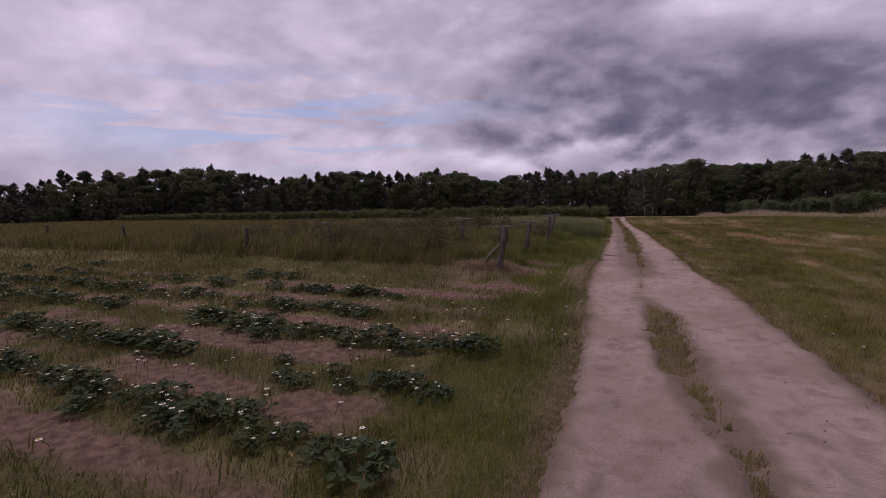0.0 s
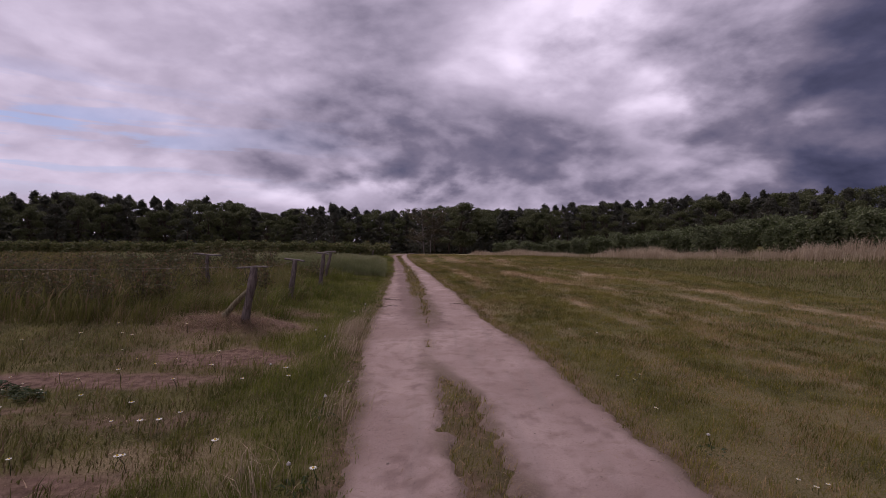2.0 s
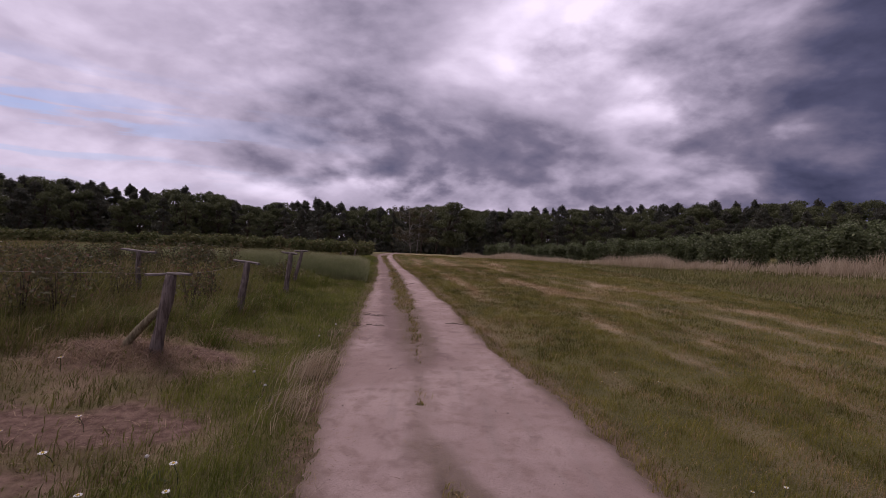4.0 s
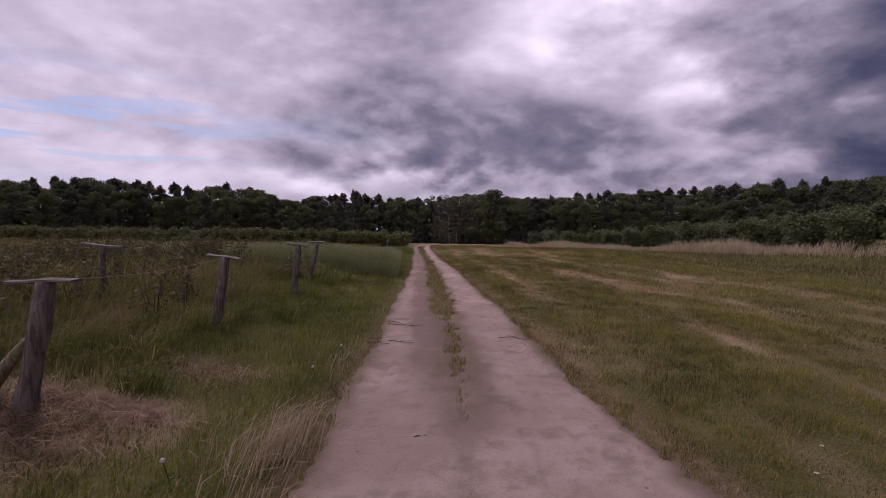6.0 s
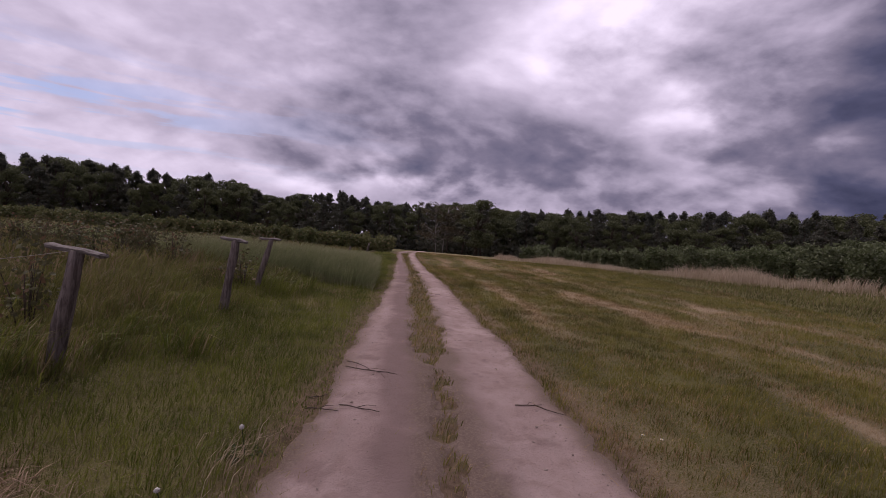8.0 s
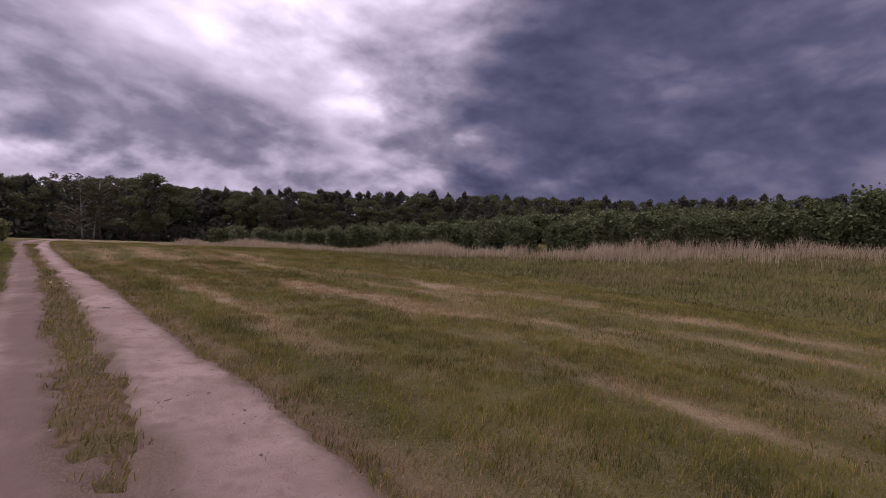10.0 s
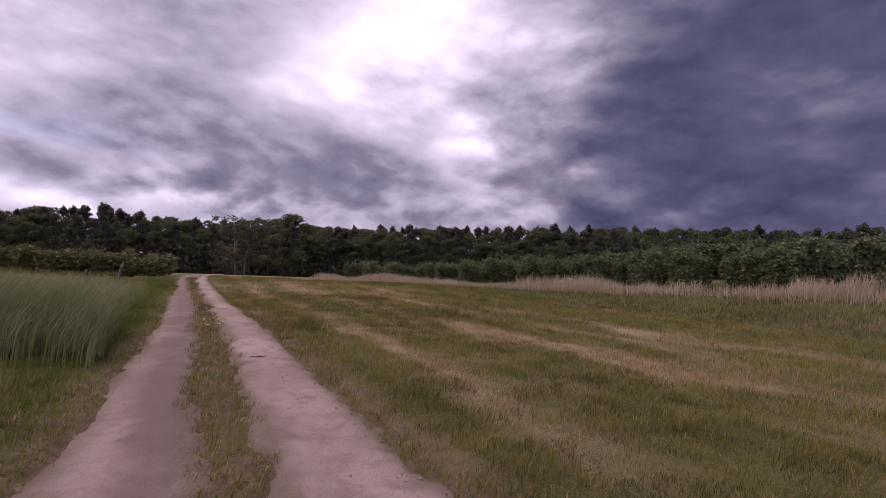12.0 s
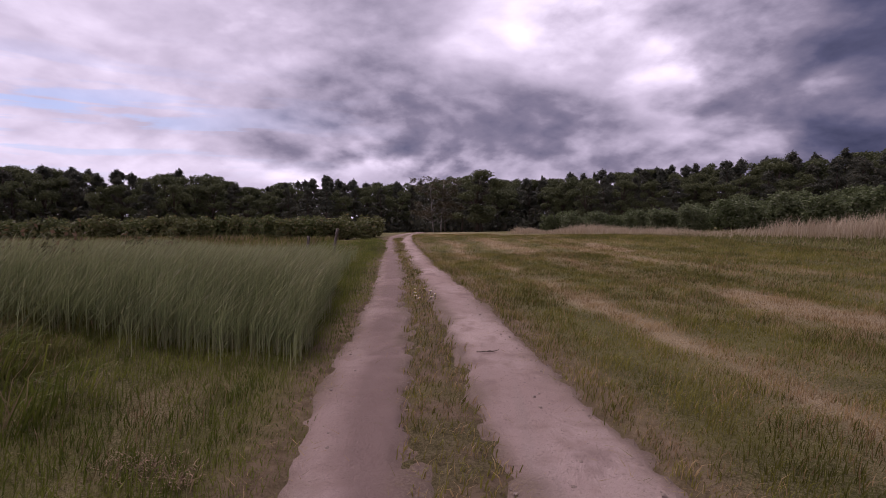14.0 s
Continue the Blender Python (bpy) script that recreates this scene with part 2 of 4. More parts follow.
# ---- materials ----
def surface(name, roughness=0.85, specular=0.25):
    m = bpy.data.materials.new(name)
    m.use_nodes = True
    n = Nodes(m.node_tree)
    b = n.add("ShaderNodeBsdfPrincipled")
    b.inputs["Roughness"].default_value = roughness
    b.inputs["Specular IOR Level"].default_value = specular
    n.put(n.add("ShaderNodeOutputMaterial").inputs[0], b.outputs[0])
    return m, n, b


def bumped(n, b, height, strength=0.5, distance=0.02):
    node = n.add("ShaderNodeBump")
    node.inputs["Strength"].default_value, node.inputs["Distance"].default_value = strength, distance
    n.put(node.inputs["Height"], height)
    n.put(b.inputs["Normal"], node.outputs[0])


def attribute(n, name):
    node = n.add("ShaderNodeAttribute")
    node.attribute_name = name
    return node.outputs["Fac"]


def ground_material():
    m, n, b = surface("field_ground", 0.95, 0.1)
    p = n.add("ShaderNodeTexCoord").outputs["Object"]
    a, c, f = n.noise(p, 0.9, 5), n.noise(p, 9.0, 5), n.noise(p, 70.0, 4, 0.7)
    green = n.mix(n.span(a, 0.35, 0.65), (0.070, 0.068, 0.020), (0.135, 0.122, 0.036))
    green = n.mix(n.span(f, 0.42, 0.62), green, (0.165, 0.140, 0.072))
    hay = n.mix(n.span(f, 0.3, 0.7), (0.20, 0.145, 0.085), (0.42, 0.325, 0.20))
    soil = n.mix(n.span(c, 0.3, 0.7), (0.130, 0.078, 0.058), (0.275, 0.178, 0.138))
    soil = n.mix(n.span(f, 0.5, 0.75), soil, (0.09, 0.06, 0.042))
    col = n.mix(attribute(n, "dry"), green, hay)
    col = n.mix(attribute(n, "bare"), col, soil)
    n.put(b.inputs["Base Color"], col)
    bumped(n, b, n.math("ADD", n.math("MULTIPLY", c, 0.6), n.math("MULTIPLY", f, 0.7)), 0.9, 0.05)
    return m


def sand_material():
    m, n, b = surface("sandy_track", 0.93, 0.12)
    p = n.add("ShaderNodeTexCoord").outputs["Object"]
    a, c, f, g = n.noise(p, 0.7, 5), n.noise(p, 5.0, 6, 0.6, 0.3), n.noise(p, 55.0, 4, 0.7), n.noise(p, 260.0, 2, 0.6)
    long = n.add("ShaderNodeMapping")
    n.put(long.inputs[0], p)
    long.inputs["Rotation"].default_value = (0, 0, radians(9))
    long.inputs["Scale"].default_value = (7.0, 0.5, 1.0)
    rut = n.noise(long.outputs[0], 1.0, 4, 0.5)
    col = n.mix(n.span(a, 0.35, 0.65), (0.370, 0.262, 0.232), (0.500, 0.372, 0.335))
    col = n.mix(n.span(c, 0.45, 0.68, 0, 0.75), col, (0.315, 0.220, 0.190))
    col = n.mix(n.span(rut, 0.5, 0.72, 0, 0.45), col, (0.34, 0.265, 0.235))
    col = n.mix(n.span(f, 0.55, 0.72, 0, 0.7), col, (0.21, 0.150, 0.128))
    col = n.mix(n.math("MULTIPLY", attribute(n, "damp"), 0.85), col, (0.205, 0.138, 0.122))
    col = n.mix(n.span(g, 0.35, 0.7, 0.0, 0.28), col, (0.20, 0.15, 0.13))
    rim = n.math("MULTIPLY", attribute(n, "rim"), n.span(f, 0.25, 0.6, 0.45, 1.0), None, True)
    col = n.mix(rim, col, n.mix(n.span(f, 0.35, 0.65), (0.115, 0.080, 0.058), (0.245, 0.180, 0.135)))
    n.put(b.inputs["Base Color"], col)
    h = n.math("ADD", n.math("MULTIPLY", c, 0.5), n.math("ADD", n.math("MULTIPLY", f, 0.35), n.math("MULTIPLY", g, 0.15)))
    bumped(n, b, h, 1.0, 0.05)
    return m


def lucent(n, b, colour, share):
    """Thin leaf: part of the light passes through it."""
    thin = n.add("ShaderNodeBsdfTranslucent")
    n.put(thin.inputs[0], colour)
    both = n.add("ShaderNodeMixShader")
    both.inputs[0].default_value = share
    n.put(both.inputs[1], b.outputs[0])
    n.put(both.inputs[2], thin.outputs[0])
    out = next(node for node in n.tree.nodes if node.type == "OUTPUT_MATERIAL")
    n.put(out.inputs[0], both.outputs[0])


def blade_material(name, low, high, straw_low, straw_high):
    m, n, b = surface(name, 0.6, 0.2)
    tone = attribute(n, "tone")
    col = n.mix(attribute(n, "dry"), n.mix(tone, low, high), n.mix(tone, straw_low, straw_high))
    n.put(b.inputs["Base Color"], col)
    lucent(n, b, col, 0.35)
    return m


def leaf_material(name, low, high, odd, odd_share=0.12):
    m, n, b = surface(name, 0.6, 0.2)
    isl = n.add("ShaderNodeNewGeometry").outputs["Random Per Island"]
    obj = n.add("ShaderNodeObjectInfo").outputs["Random"]
    col = n.mix(isl, low, high)
    col = n.mix(n.span(obj, 0.0, 1.0, 0.0, 0.6, False), col, n.mix(0.5, col, odd))
    col = n.mix(n.math("GREATER_THAN", isl, 1 - odd_share), col, odd)
    n.put(b.inputs["Base Color"], col)
    lucent(n, b, col, 0.3)
    return m


def wood_material(name, low, high, scale=(9, 9, 1.3), rough=0.85):
    m, n, b = surface(name, rough, 0.2)
    mp = n.add("ShaderNodeMapping")
    n.put(mp.inputs[0], n.add("ShaderNodeTexCoord").outputs["Object"])
    mp.inputs["Scale"].default_value = scale
    g, k = n.noise(mp.outputs[0], 4.0, 6, 0.65, 0.4), n.noise(mp.outputs[0], 0.8, 3)
    col = n.mix(n.span(g, 0.35, 0.65), low, high)
    col = n.mix(n.span(k, 0.5, 0.75, 0, 0.5), col, (low[0] * 0.6, low[1] * 0.62, low[2] * 0.6))
    n.put(b.inputs["Base Color"], col)
    bumped(n, b, g, 0.8, 0.02)
    return m


def plain_material(name, low, high, scale=30.0, rough=0.8):
    m, n, b = surface(name, rough, 0.25)
    k = n.noise(n.add("ShaderNodeTexCoord").outputs["Object"], scale, 4)
    n.put(b.inputs["Base Color"], n.mix(n.span(k, 0.3, 0.7), low, high))
    bumped(n, b, k, 0.4, 0.01)
    return m


GROUND = ground_material()
SAND = sand_material()
MEADOW = blade_material("meadow_blade", (0.078, 0.080, 0.014), (0.250, 0.222, 0.046), (0.26, 0.160, 0.082), (0.50, 0.345, 0.185))
VERGE = blade_material("verge_blade", (0.072, 0.092, 0.016), (0.215, 0.228, 0.045), (0.24, 0.150, 0.080), (0.42, 0.34, 0.21))
WEED = blade_material("weed_blade", (0.072, 0.076, 0.020), (0.215, 0.200, 0.062), (0.19, 0.128, 0.076), (0.35, 0.255, 0.155))
RYE = blade_material("rye_blade", (0.110, 0.140, 0.052), (0.260, 0.295, 0.130), (0.32, 0.26, 0.155), (0.46, 0.40, 0.27))
LITTER = blade_material("dead_litter", (0.16, 0.105, 0.062), (0.36, 0.26, 0.165), (0.15, 0.088, 0.058), (0.44, 0.31, 0.205))
STRAW = blade_material("straw_blade", (0.40, 0.32, 0.22), (0.62, 0.52, 0.38), (0.28, 0.20, 0.125), (0.50, 0.40, 0.27))
PINE_LEAF = leaf_material("pine_needles", (0.056, 0.062, 0.050), (0.125, 0.130, 0.092), (0.100, 0.088, 0.056))
BROAD_LEAF = leaf_material("broad_leaves", (0.058, 0.070, 0.036), (0.140, 0.150, 0.070), (0.125, 0.130, 0.055))
RUST_LEAF = leaf_material("sparse_brown_leaves", (0.060, 0.046, 0.028), (0.120, 0.092, 0.055), (0.10, 0.10, 0.05))
BUSH_LEAF = leaf_material("bush_leaves", (0.062, 0.082, 0.030), (0.165, 0.190, 0.085), (0.20, 0.215, 0.13), 0.1)
HEDGE_LEAF = leaf_material("hedge_leaves", (0.060, 0.078, 0.026), (0.160, 0.175, 0.066), (0.20, 0.165, 0.075), 0.12)
BERRY_LEAF = leaf_material("strawberry_leaves", (0.020, 0.036, 0.012), (0.050, 0.074, 0.024), (0.085, 0.095, 0.032), 0.1)
CANE_LEAF = leaf_material("bramble_leaves", (0.055, 0.062, 0.026), (0.145, 0.145, 0.062), (0.18, 0.115, 0.065), 0.25)
BARK = wood_material("forest_bark", (0.045, 0.034, 0.027), (0.115, 0.088, 0.068))
BIRCH = wood_material("birch_bark", (0.16, 0.14, 0.125), (0.36, 0.33, 0.30), (3, 3, 6))
POST_WOOD = wood_material("weathered_post_wood", (0.085, 0.066, 0.056), (0.215, 0.178, 0.155), (9, 9, 1.2))
BOARD_WOOD = wood_material("weathered_board_wood", (0.105, 0.088, 0.078), (0.235, 0.205, 0.185), (1.2, 12, 12))
BRACE_WOOD = wood_material("mossy_brace_wood", (0.120, 0.100, 0.058), (0.26, 0.225, 0.140), (9, 9, 1.6))
TWIG = wood_material("dry_twig", (0.065, 0.046, 0.036), (0.150, 0.110, 0.088), (20, 20, 20))
PETAL = plain_material("white_petal", (0.70, 0.70, 0.66), (0.82, 0.82, 0.80), 60)
YELLOW = plain_material("yellow_flower_eye", (0.55, 0.38, 0.04), (0.68, 0.50, 0.08), 60)
FLUFF = plain_material("dandelion_fluff", (0.36, 0.34, 0.30), (0.55, 0.53, 0.49), 90)
CLOD = plain_material("sandy_clod", (0.16, 0.115, 0.095), (0.33, 0.255, 0.215), 40)
WIRE = plain_material("rusted_wire", (0.20, 0.16, 0.13), (0.30, 0.26, 0.23), 60, 0.6)


# ---- mesh helpers ----
def raw(name, verts, faces, material, fields=None, smooth=False):
    """A mesh object from numpy arrays; faces is an (n, 3) or (n, 4) array."""
    me = bpy.data.meshes.new(name)
    verts, faces = np.asarray(verts, np.float32), np.asarray(faces, np.int32)
    k = faces.shape[1]
    me.vertices.add(len(verts))
    me.vertices.foreach_set("co", verts.ravel())
    me.loops.add(faces.size)
    me.loops.foreach_set("vertex_index", faces.ravel())
    me.polygons.add(len(faces))
    me.polygons.foreach_set("loop_start", np.arange(0, faces.size, k, dtype=np.int32))
    me.polygons.foreach_set("use_smooth", np.full(len(faces), smooth, bool))
    for key, values in (fields or {}).items():
        me.attributes.new(key, "FLOAT", "POINT").data.foreach_set("value", np.asarray(values, np.float32))
    me.update(calc_edges=True)
    me.materials.append(material)
    return new(name, me)


def under(ob, parent, label=""):
    ob.parent = parent
    return tagged(ob, label)


def part(name, bm, material, parent, label="", smooth=False):
    me = bpy.data.meshes.new(name)
    for f in bm.faces:
        f.smooth = smooth
    bm.to_mesh(me)
    bm.free()
    me.materials.append(material)
    ob = new(name, me)
    if parent:
        ob.parent = parent
    return tagged(ob, label)


def tube(bm, points, radii, sides=7, wobble=0.0, rng=random):
    """A tapering, slightly uneven limb along points."""
    rings = []
    for i, (p, r) in enumerate(zip(points, radii)):
        p = Vector(p)
        a = Vector(points[max(i - 1, 0)])
        b = Vector(points[min(i + 1, len(points) - 1)])
        q = (b - a).to_track_quat("Z", "Y")
        ring = []
        for s in range(sides):
            w = 2 * math.pi * s / sides
            rr = r * (1 + wobble * (rng.random() - 0.5) * 2)
            ring.append(bm.verts.new(p + q @ Vector((math.cos(w) * rr, math.sin(w) * rr, 0))))
        rings.append(ring)
    for lo, hi in zip(rings, rings[1:]):
        for s in range(sides):
            bm.faces.new((lo[s], lo[(s + 1) % sides], hi[(s + 1) % sides], hi[s]))
    bm.faces.new(rings[-1])
    bm.faces.new(rings[0][::-1])


def blades(x, y, z, height, width, bend, heading, two=True):
    """Grass blades: bent strips of three triangles, or single triangles."""
    n = len(x)
    height, width, bend = (np.broadcast_to(v, n) for v in (height, width, bend))
    face = np.random.rand(n) * 2 * np.pi
    sx, sy = np.cos(face) * width / 2, np.sin(face) * width / 2
    bx, by = np.cos(heading) * bend * height, np.sin(heading) * bend * height
    base = np.stack([x, y, z], 1)
    side = np.stack([sx, sy, np.zeros(n)], 1)
    tip = base + np.stack([bx, by, height * np.sqrt(np.clip(1 - 0.6 * bend ** 2, 0.1, 1))], 1)
    i = np.arange(n)
    if two:
        mid = base + np.stack([bx * 0.3, by * 0.3, height * 0.58], 1)
        v = np.stack([base - side, base + side, mid - side * 0.75, mid + side * 0.75, tip], 1).reshape(-1, 3)
        f = np.concatenate([np.stack([i * 5, i * 5 + 1, i * 5 + 3], 1), np.stack([i * 5, i * 5 + 3, i * 5 + 2], 1), np.stack([i * 5 + 2, i * 5 + 3, i * 5 + 4], 1)])
        return v, f, 5
    v = np.stack([base - side, base + side, tip], 1).reshape(-1, 3)
    return v, np.stack([i * 3, i * 3 + 1, i * 3 + 2], 1), 3


def scatter(x0, x1, y0, y1, per_m2):
    n = int(abs((x1 - x0) * (y1 - y0)) * per_m2)
    return np.random.uniform(x0, x1, n), np.random.uniform(y0, y1, n)


def lawn(name, x, y, height, width, bend, dry, material, label, two=True, wind=0.6, sink=0.0):
    """One object of kind stuff: all the blades of one stand of grass."""
    keep = np.random.rand(len(x)) > roadness(x, y) * 1.02
    x, y, height, width, bend, dry = (np.broadcast_to(v, len(keep))[keep] for v in (x, y, height, width, bend, dry))
    z = terrain(x, y) + micro(x, y) - 0.01 - sink
    heading = np.where(np.random.rand(len(x)) < wind, np.random.normal(0.3, 0.7, len(x)), np.random.rand(len(x)) * 2 * np.pi)
    v, f, k = blades(x, y, z, height, width, bend, heading, two)
    tone = np.clip(np.random.rand(len(x)) * 0.6 + (fbm(x, y, 0.8, 77) - 0.5) * 1.0 + (fbm(x, y, 5.0, 79, 3) - 0.5) * 1.3 + 0.2, 0, 1)
    ob = raw(name, v, f, material, {"dry": np.repeat(dry, k), "tone": np.repeat(tone, k)})
    return tagged(ob, label, "grass", kind="stuff")


# ---- ground and track ----
def axis(a, b, fine_a, fine_b, fine, growth=1.25):
    mid = list(np.arange(fine_a, fine_b + 1e-6, fine))
    lo, hi, d = [], [], fine
    p = fine_a
    while p > a:
        d *= growth
        p -= d
        lo.append(p)
    p, d = mid[-1], fine
    while p < b:
        d *= growth
        p += d
        hi.append(p)
    return np.array(lo[::-1] + mid + hi)


def sheet(xs, ys):
    gx, gy = np.meshgrid(xs, ys)
    nx, ny = len(xs), len(ys)
    i = (np.arange(ny - 1)[:, None] * nx + np.arange(nx - 1)[None, :]).ravel()
    return gx.ravel(), gy.ravel(), np.stack([i, i + 1, i + nx + 1, i + nx], 1)


gx, gy, gf = sheet(axis(-900, 900, -10, 13, 0.10), axis(-900, 900, 0, 40, 0.10))
gz = terrain(gx, gy) + micro(gx, gy) - 0.05 * roadness(gx, gy)
ground = raw("ground", np.stack([gx, gy, gz], 1), gf, GROUND, {"dry": dryness(gx, gy), "bare": bareness(gx, gy)}, True)
tagged(ground, "mown meadow and sandy field soil, patchy dry and green", "ground", kind="structure")


def build_road():
    v = np.linspace(-0.25, 1.25, 90)
    ys = np.concatenate([np.arange(-25, 1, 0.5), np.arange(1, 32, 0.06), np.arange(32, 90, 0.4)])
    w, y, f = sheet(v, ys)
    x = left_edge(y) * (1 - w) + right_edge(y) * w
    r = roadness(x, y)
    a, b = np.interp(y, STRIP_Y, STRIP_L), np.interp(y, STRIP_Y, STRIP_R)
    lane = (x - (a + b) / 2) / 0.75
    rut = -0.022 * np.exp(-((np.abs(lane) - 1) / 0.45) ** 2)
    z = terrain(x, y) + micro(x, y) * 0.6 + rut + 0.012 - 0.055 * (1 - r) + (fbm(x, y, 7, 61) - 0.5) * 0.018
    # damp, trodden sand and crumbled turf beside the grass strip
    near = 1.25 * np.exp(-((x - (a - 0.20)) / 0.20) ** 2) * step(y, 11.5, 14) + np.exp(-((x - (a + b) / 2) / 0.3) ** 2) * step(y, 11.5, 13) * (1 - step(y, 15, 18))
    damp = np.clip(near * (0.55 + 0.6 * step(fbm(x, y, 1.3, 63), 0.35, 0.62)) + 0.6 * step(fbm(x, y, 4.5, 64), 0.64, 0.76), 0, 1)
    rag = (fbm(x, y, 3.0, 65, 3) - 0.5) * 0.25
    rim = np.exp(-(np.clip(np.minimum(x - left_edge(y), right_edge(y) - x) + rag, 0, None) / 0.13) ** 2)
    rim = np.maximum(rim, 0.9 * np.exp(-(np.clip(np.maximum(a - x, x - b) + rag, 0, None) / 0.10) ** 2) * (1 - 0.6 * step(y, 9.6, 10.6) * (1 - step(y, 12, 14))))
    ob = raw("road", np.stack([x, y, z], 1), f, SAND, {"damp": damp, "rim": rim}, True)
    tagged(ob, "pale sandy farm track with two ruts and a grassy middle", "road", kind="structure")


build_road()

# ---- woods ----
rng = np.random.default_rng(4)


def leaf_quads(points, size, flat=0.0, stretch=1.6):
    """Pointed, slightly folded leaves or sprays at points, turned at random."""
    n = len(points)
    size = np.broadcast_to(size, n)[:, None]
    a = rng.normal(size=(n, 3))
    a[:, 2] *= 1 - flat
    a /= np.linalg.norm(a, axis=1)[:, None]
    b = np.cross(a, rng.normal(size=(n, 3)))
    b /= np.linalg.norm(b, axis=1)[:, None]
    c = np.cross(a, b)
    long_, wide = a * size * stretch / 2, b * size / 2
    v = np.stack([points - long_, points + wide + c * size * 0.12, points + long_, points - wide + c * size * 0.12], 1).reshape(-1, 3)
    i = np.arange(n) * 4
    return v, np.stack([i, i + 1, i + 2, i + 3], 1)


def lobes_points(lobes, count, shell=0.55):
    """Points in a heap of ellipsoids, thickest towards their skins."""
    lobes = np.array(lobes)
    weight = (lobes[:, 3] * lobes[:, 4]) ** 1.0
    pick = rng.choice(len(lobes), count, p=weight / weight.sum())
    d = rng.normal(size=(count, 3))
    d /= np.linalg.norm(d, axis=1)[:, None]
    r = shell + (1 - shell) * rng.random(count) ** 0.6
    r = r * (0.8 + 0.35 * rng.random(count))
    L = lobes[pick]
    return L[:, :3] + d * r[:, None] * np.stack([L[:, 3], L[:, 3], L[:, 4]], 1)


def make_tree(kind, seed):
    """A tree 10 m high: tapered trunk with limbs, and a crown of many sprays."""
    global rng
    rng = np.random.default_rng(seed)
    rnd = random.Random(seed)
    names = {"pine": "pine_tree", "broad": "oak_tree", "birch": "birch_tree"}
    tree = new(names[kind])
    bm = bmesh.new()
    lobes = []
    if kind == "pine":
        pts = [(0.12 * math.sin(k * 1.3 + seed), 0.1 * math.cos(k + seed), k * 10 / 7) for k in range(8)]
        tube(bm, pts, [0.2 - 0.024 * k for k in range(8)], 7, 0.1, rnd)
        for k in range(30):
            h = rnd.uniform(1.6, 9.7)
            reach = (0.12 + 1.7 * min(1, (10.0 - h) / 5.0)) * rnd.uniform(0.55, 1.1)
            w = rnd.uniform(0, 6.283)
            e = Vector((math.cos(w) * reach, math.sin(w) * reach, h + rnd.uniform(0, 0.4)))
            tube(bm, [(0, 0, h - 0.3), e * 0.5 + Vector((0, 0, h * 0.5 - 0.05)), e], [0.05, 0.035, 0.015], 4, 0, rnd)
            slim = 0.35 + 0.65 * min(1, (10.0 - h) / 4.0)
            lobes.append((*e, slim * rnd.uniform(0.5, 1.1), rnd.uniform(0.3, 0.6)))
        lobes.append((0, 0, 9.5, 0.2, 0.75))
        pts, size, flat, mat = lobes_points(lobes, 7500, 0.15), rng.uniform(0.06, 0.20, 7500), 0.2, PINE_LEAF
    elif kind == "broad":
        pts = [(0.1 * math.sin(k + seed), 0.1 * math.cos(k * 1.7 + seed), k * 1.0) for k in range(7)]
        tube(bm, pts, [0.26 - 0.026 * k for k in range(7)], 7, 0.12, rnd)
        for k in range(24):
            h = rnd.uniform(1.9, 9.3)
            reach = 2.5 * math.sqrt(max(0.05, 1 - ((h - 5.0) / 5.2) ** 2)) * rnd.uniform(0.35, 1.0)
            w = rnd.uniform(0, 6.283)
            e = Vector((math.cos(w) * reach, math.sin(w) * reach, h))
            tube(bm, [(0, 0, max(1.2, h * 0.55)), e * 0.6 + Vector((0, 0, h * 0.25)), e], [0.09, 0.05, 0.02], 4, 0, rnd)
            lobes.append((*e, rnd.uniform(0.6, 1.15), rnd.uniform(0.45, 0.85)))
        pts, size, flat, mat = lobes_points(lobes, 8500, 0.35), rng.uniform(0.07, 0.20, 8500), 0.0, BROAD_LEAF
    else:
        for q in range(2):
            ox = -0.35 + 0.7 * q
            top = [(ox * (1 + 0.16 * k), 0.1 * math.sin(k), k * 9.6 / 6) for k in range(7)]
            tube(bm, top, [0.062 - 0.008 * k for k in range(7)], 7, 0.06, rnd)
            for k in range(26):
                h = rnd.uniform(2.0, 9.2)
                w = rnd.uniform(0, 6.283)
                reach = rnd.uniform(0.6, 1.7)
                e = Vector((ox * (1 + 0.1 * h) + math.cos(w) * reach, math.sin(w) * reach, h + 0.9))
                tube(bm, [(ox * (1 + 0.1 * h), 0, h - 0.4), e], [0.04, 0.012], 4, 0, rnd)
                lobes.append((*e, rnd.uniform(0.3, 0.7), rnd.uniform(0.4, 0.8)))
        pts, size, flat, mat = lobes_points(lobes, 5200, 0.2), rng.uniform(0.06, 0.17, 5200), 0.0, RUST_LEAF
    part("trunk", bm, BIRCH if kind == "birch" else BARK, tree, "pale bark with bare lower branches" if kind == "birch" else "", True)
    v, f = leaf_quads(pts, size, flat)
    under(raw("crown", v, f, mat), tree)
    return tree


TREE_LABEL = {"pine": "dark green pine tree at the edge of the woods", "broad": "dense dark green broadleaf tree at the edge of the woods"}
prototypes = {k: [tagged(make_tree(k, s), TREE_LABEL[k], "tree", "trees of the wood edge") for s in range(1, 4)] for k in TREE_LABEL}
used = set()


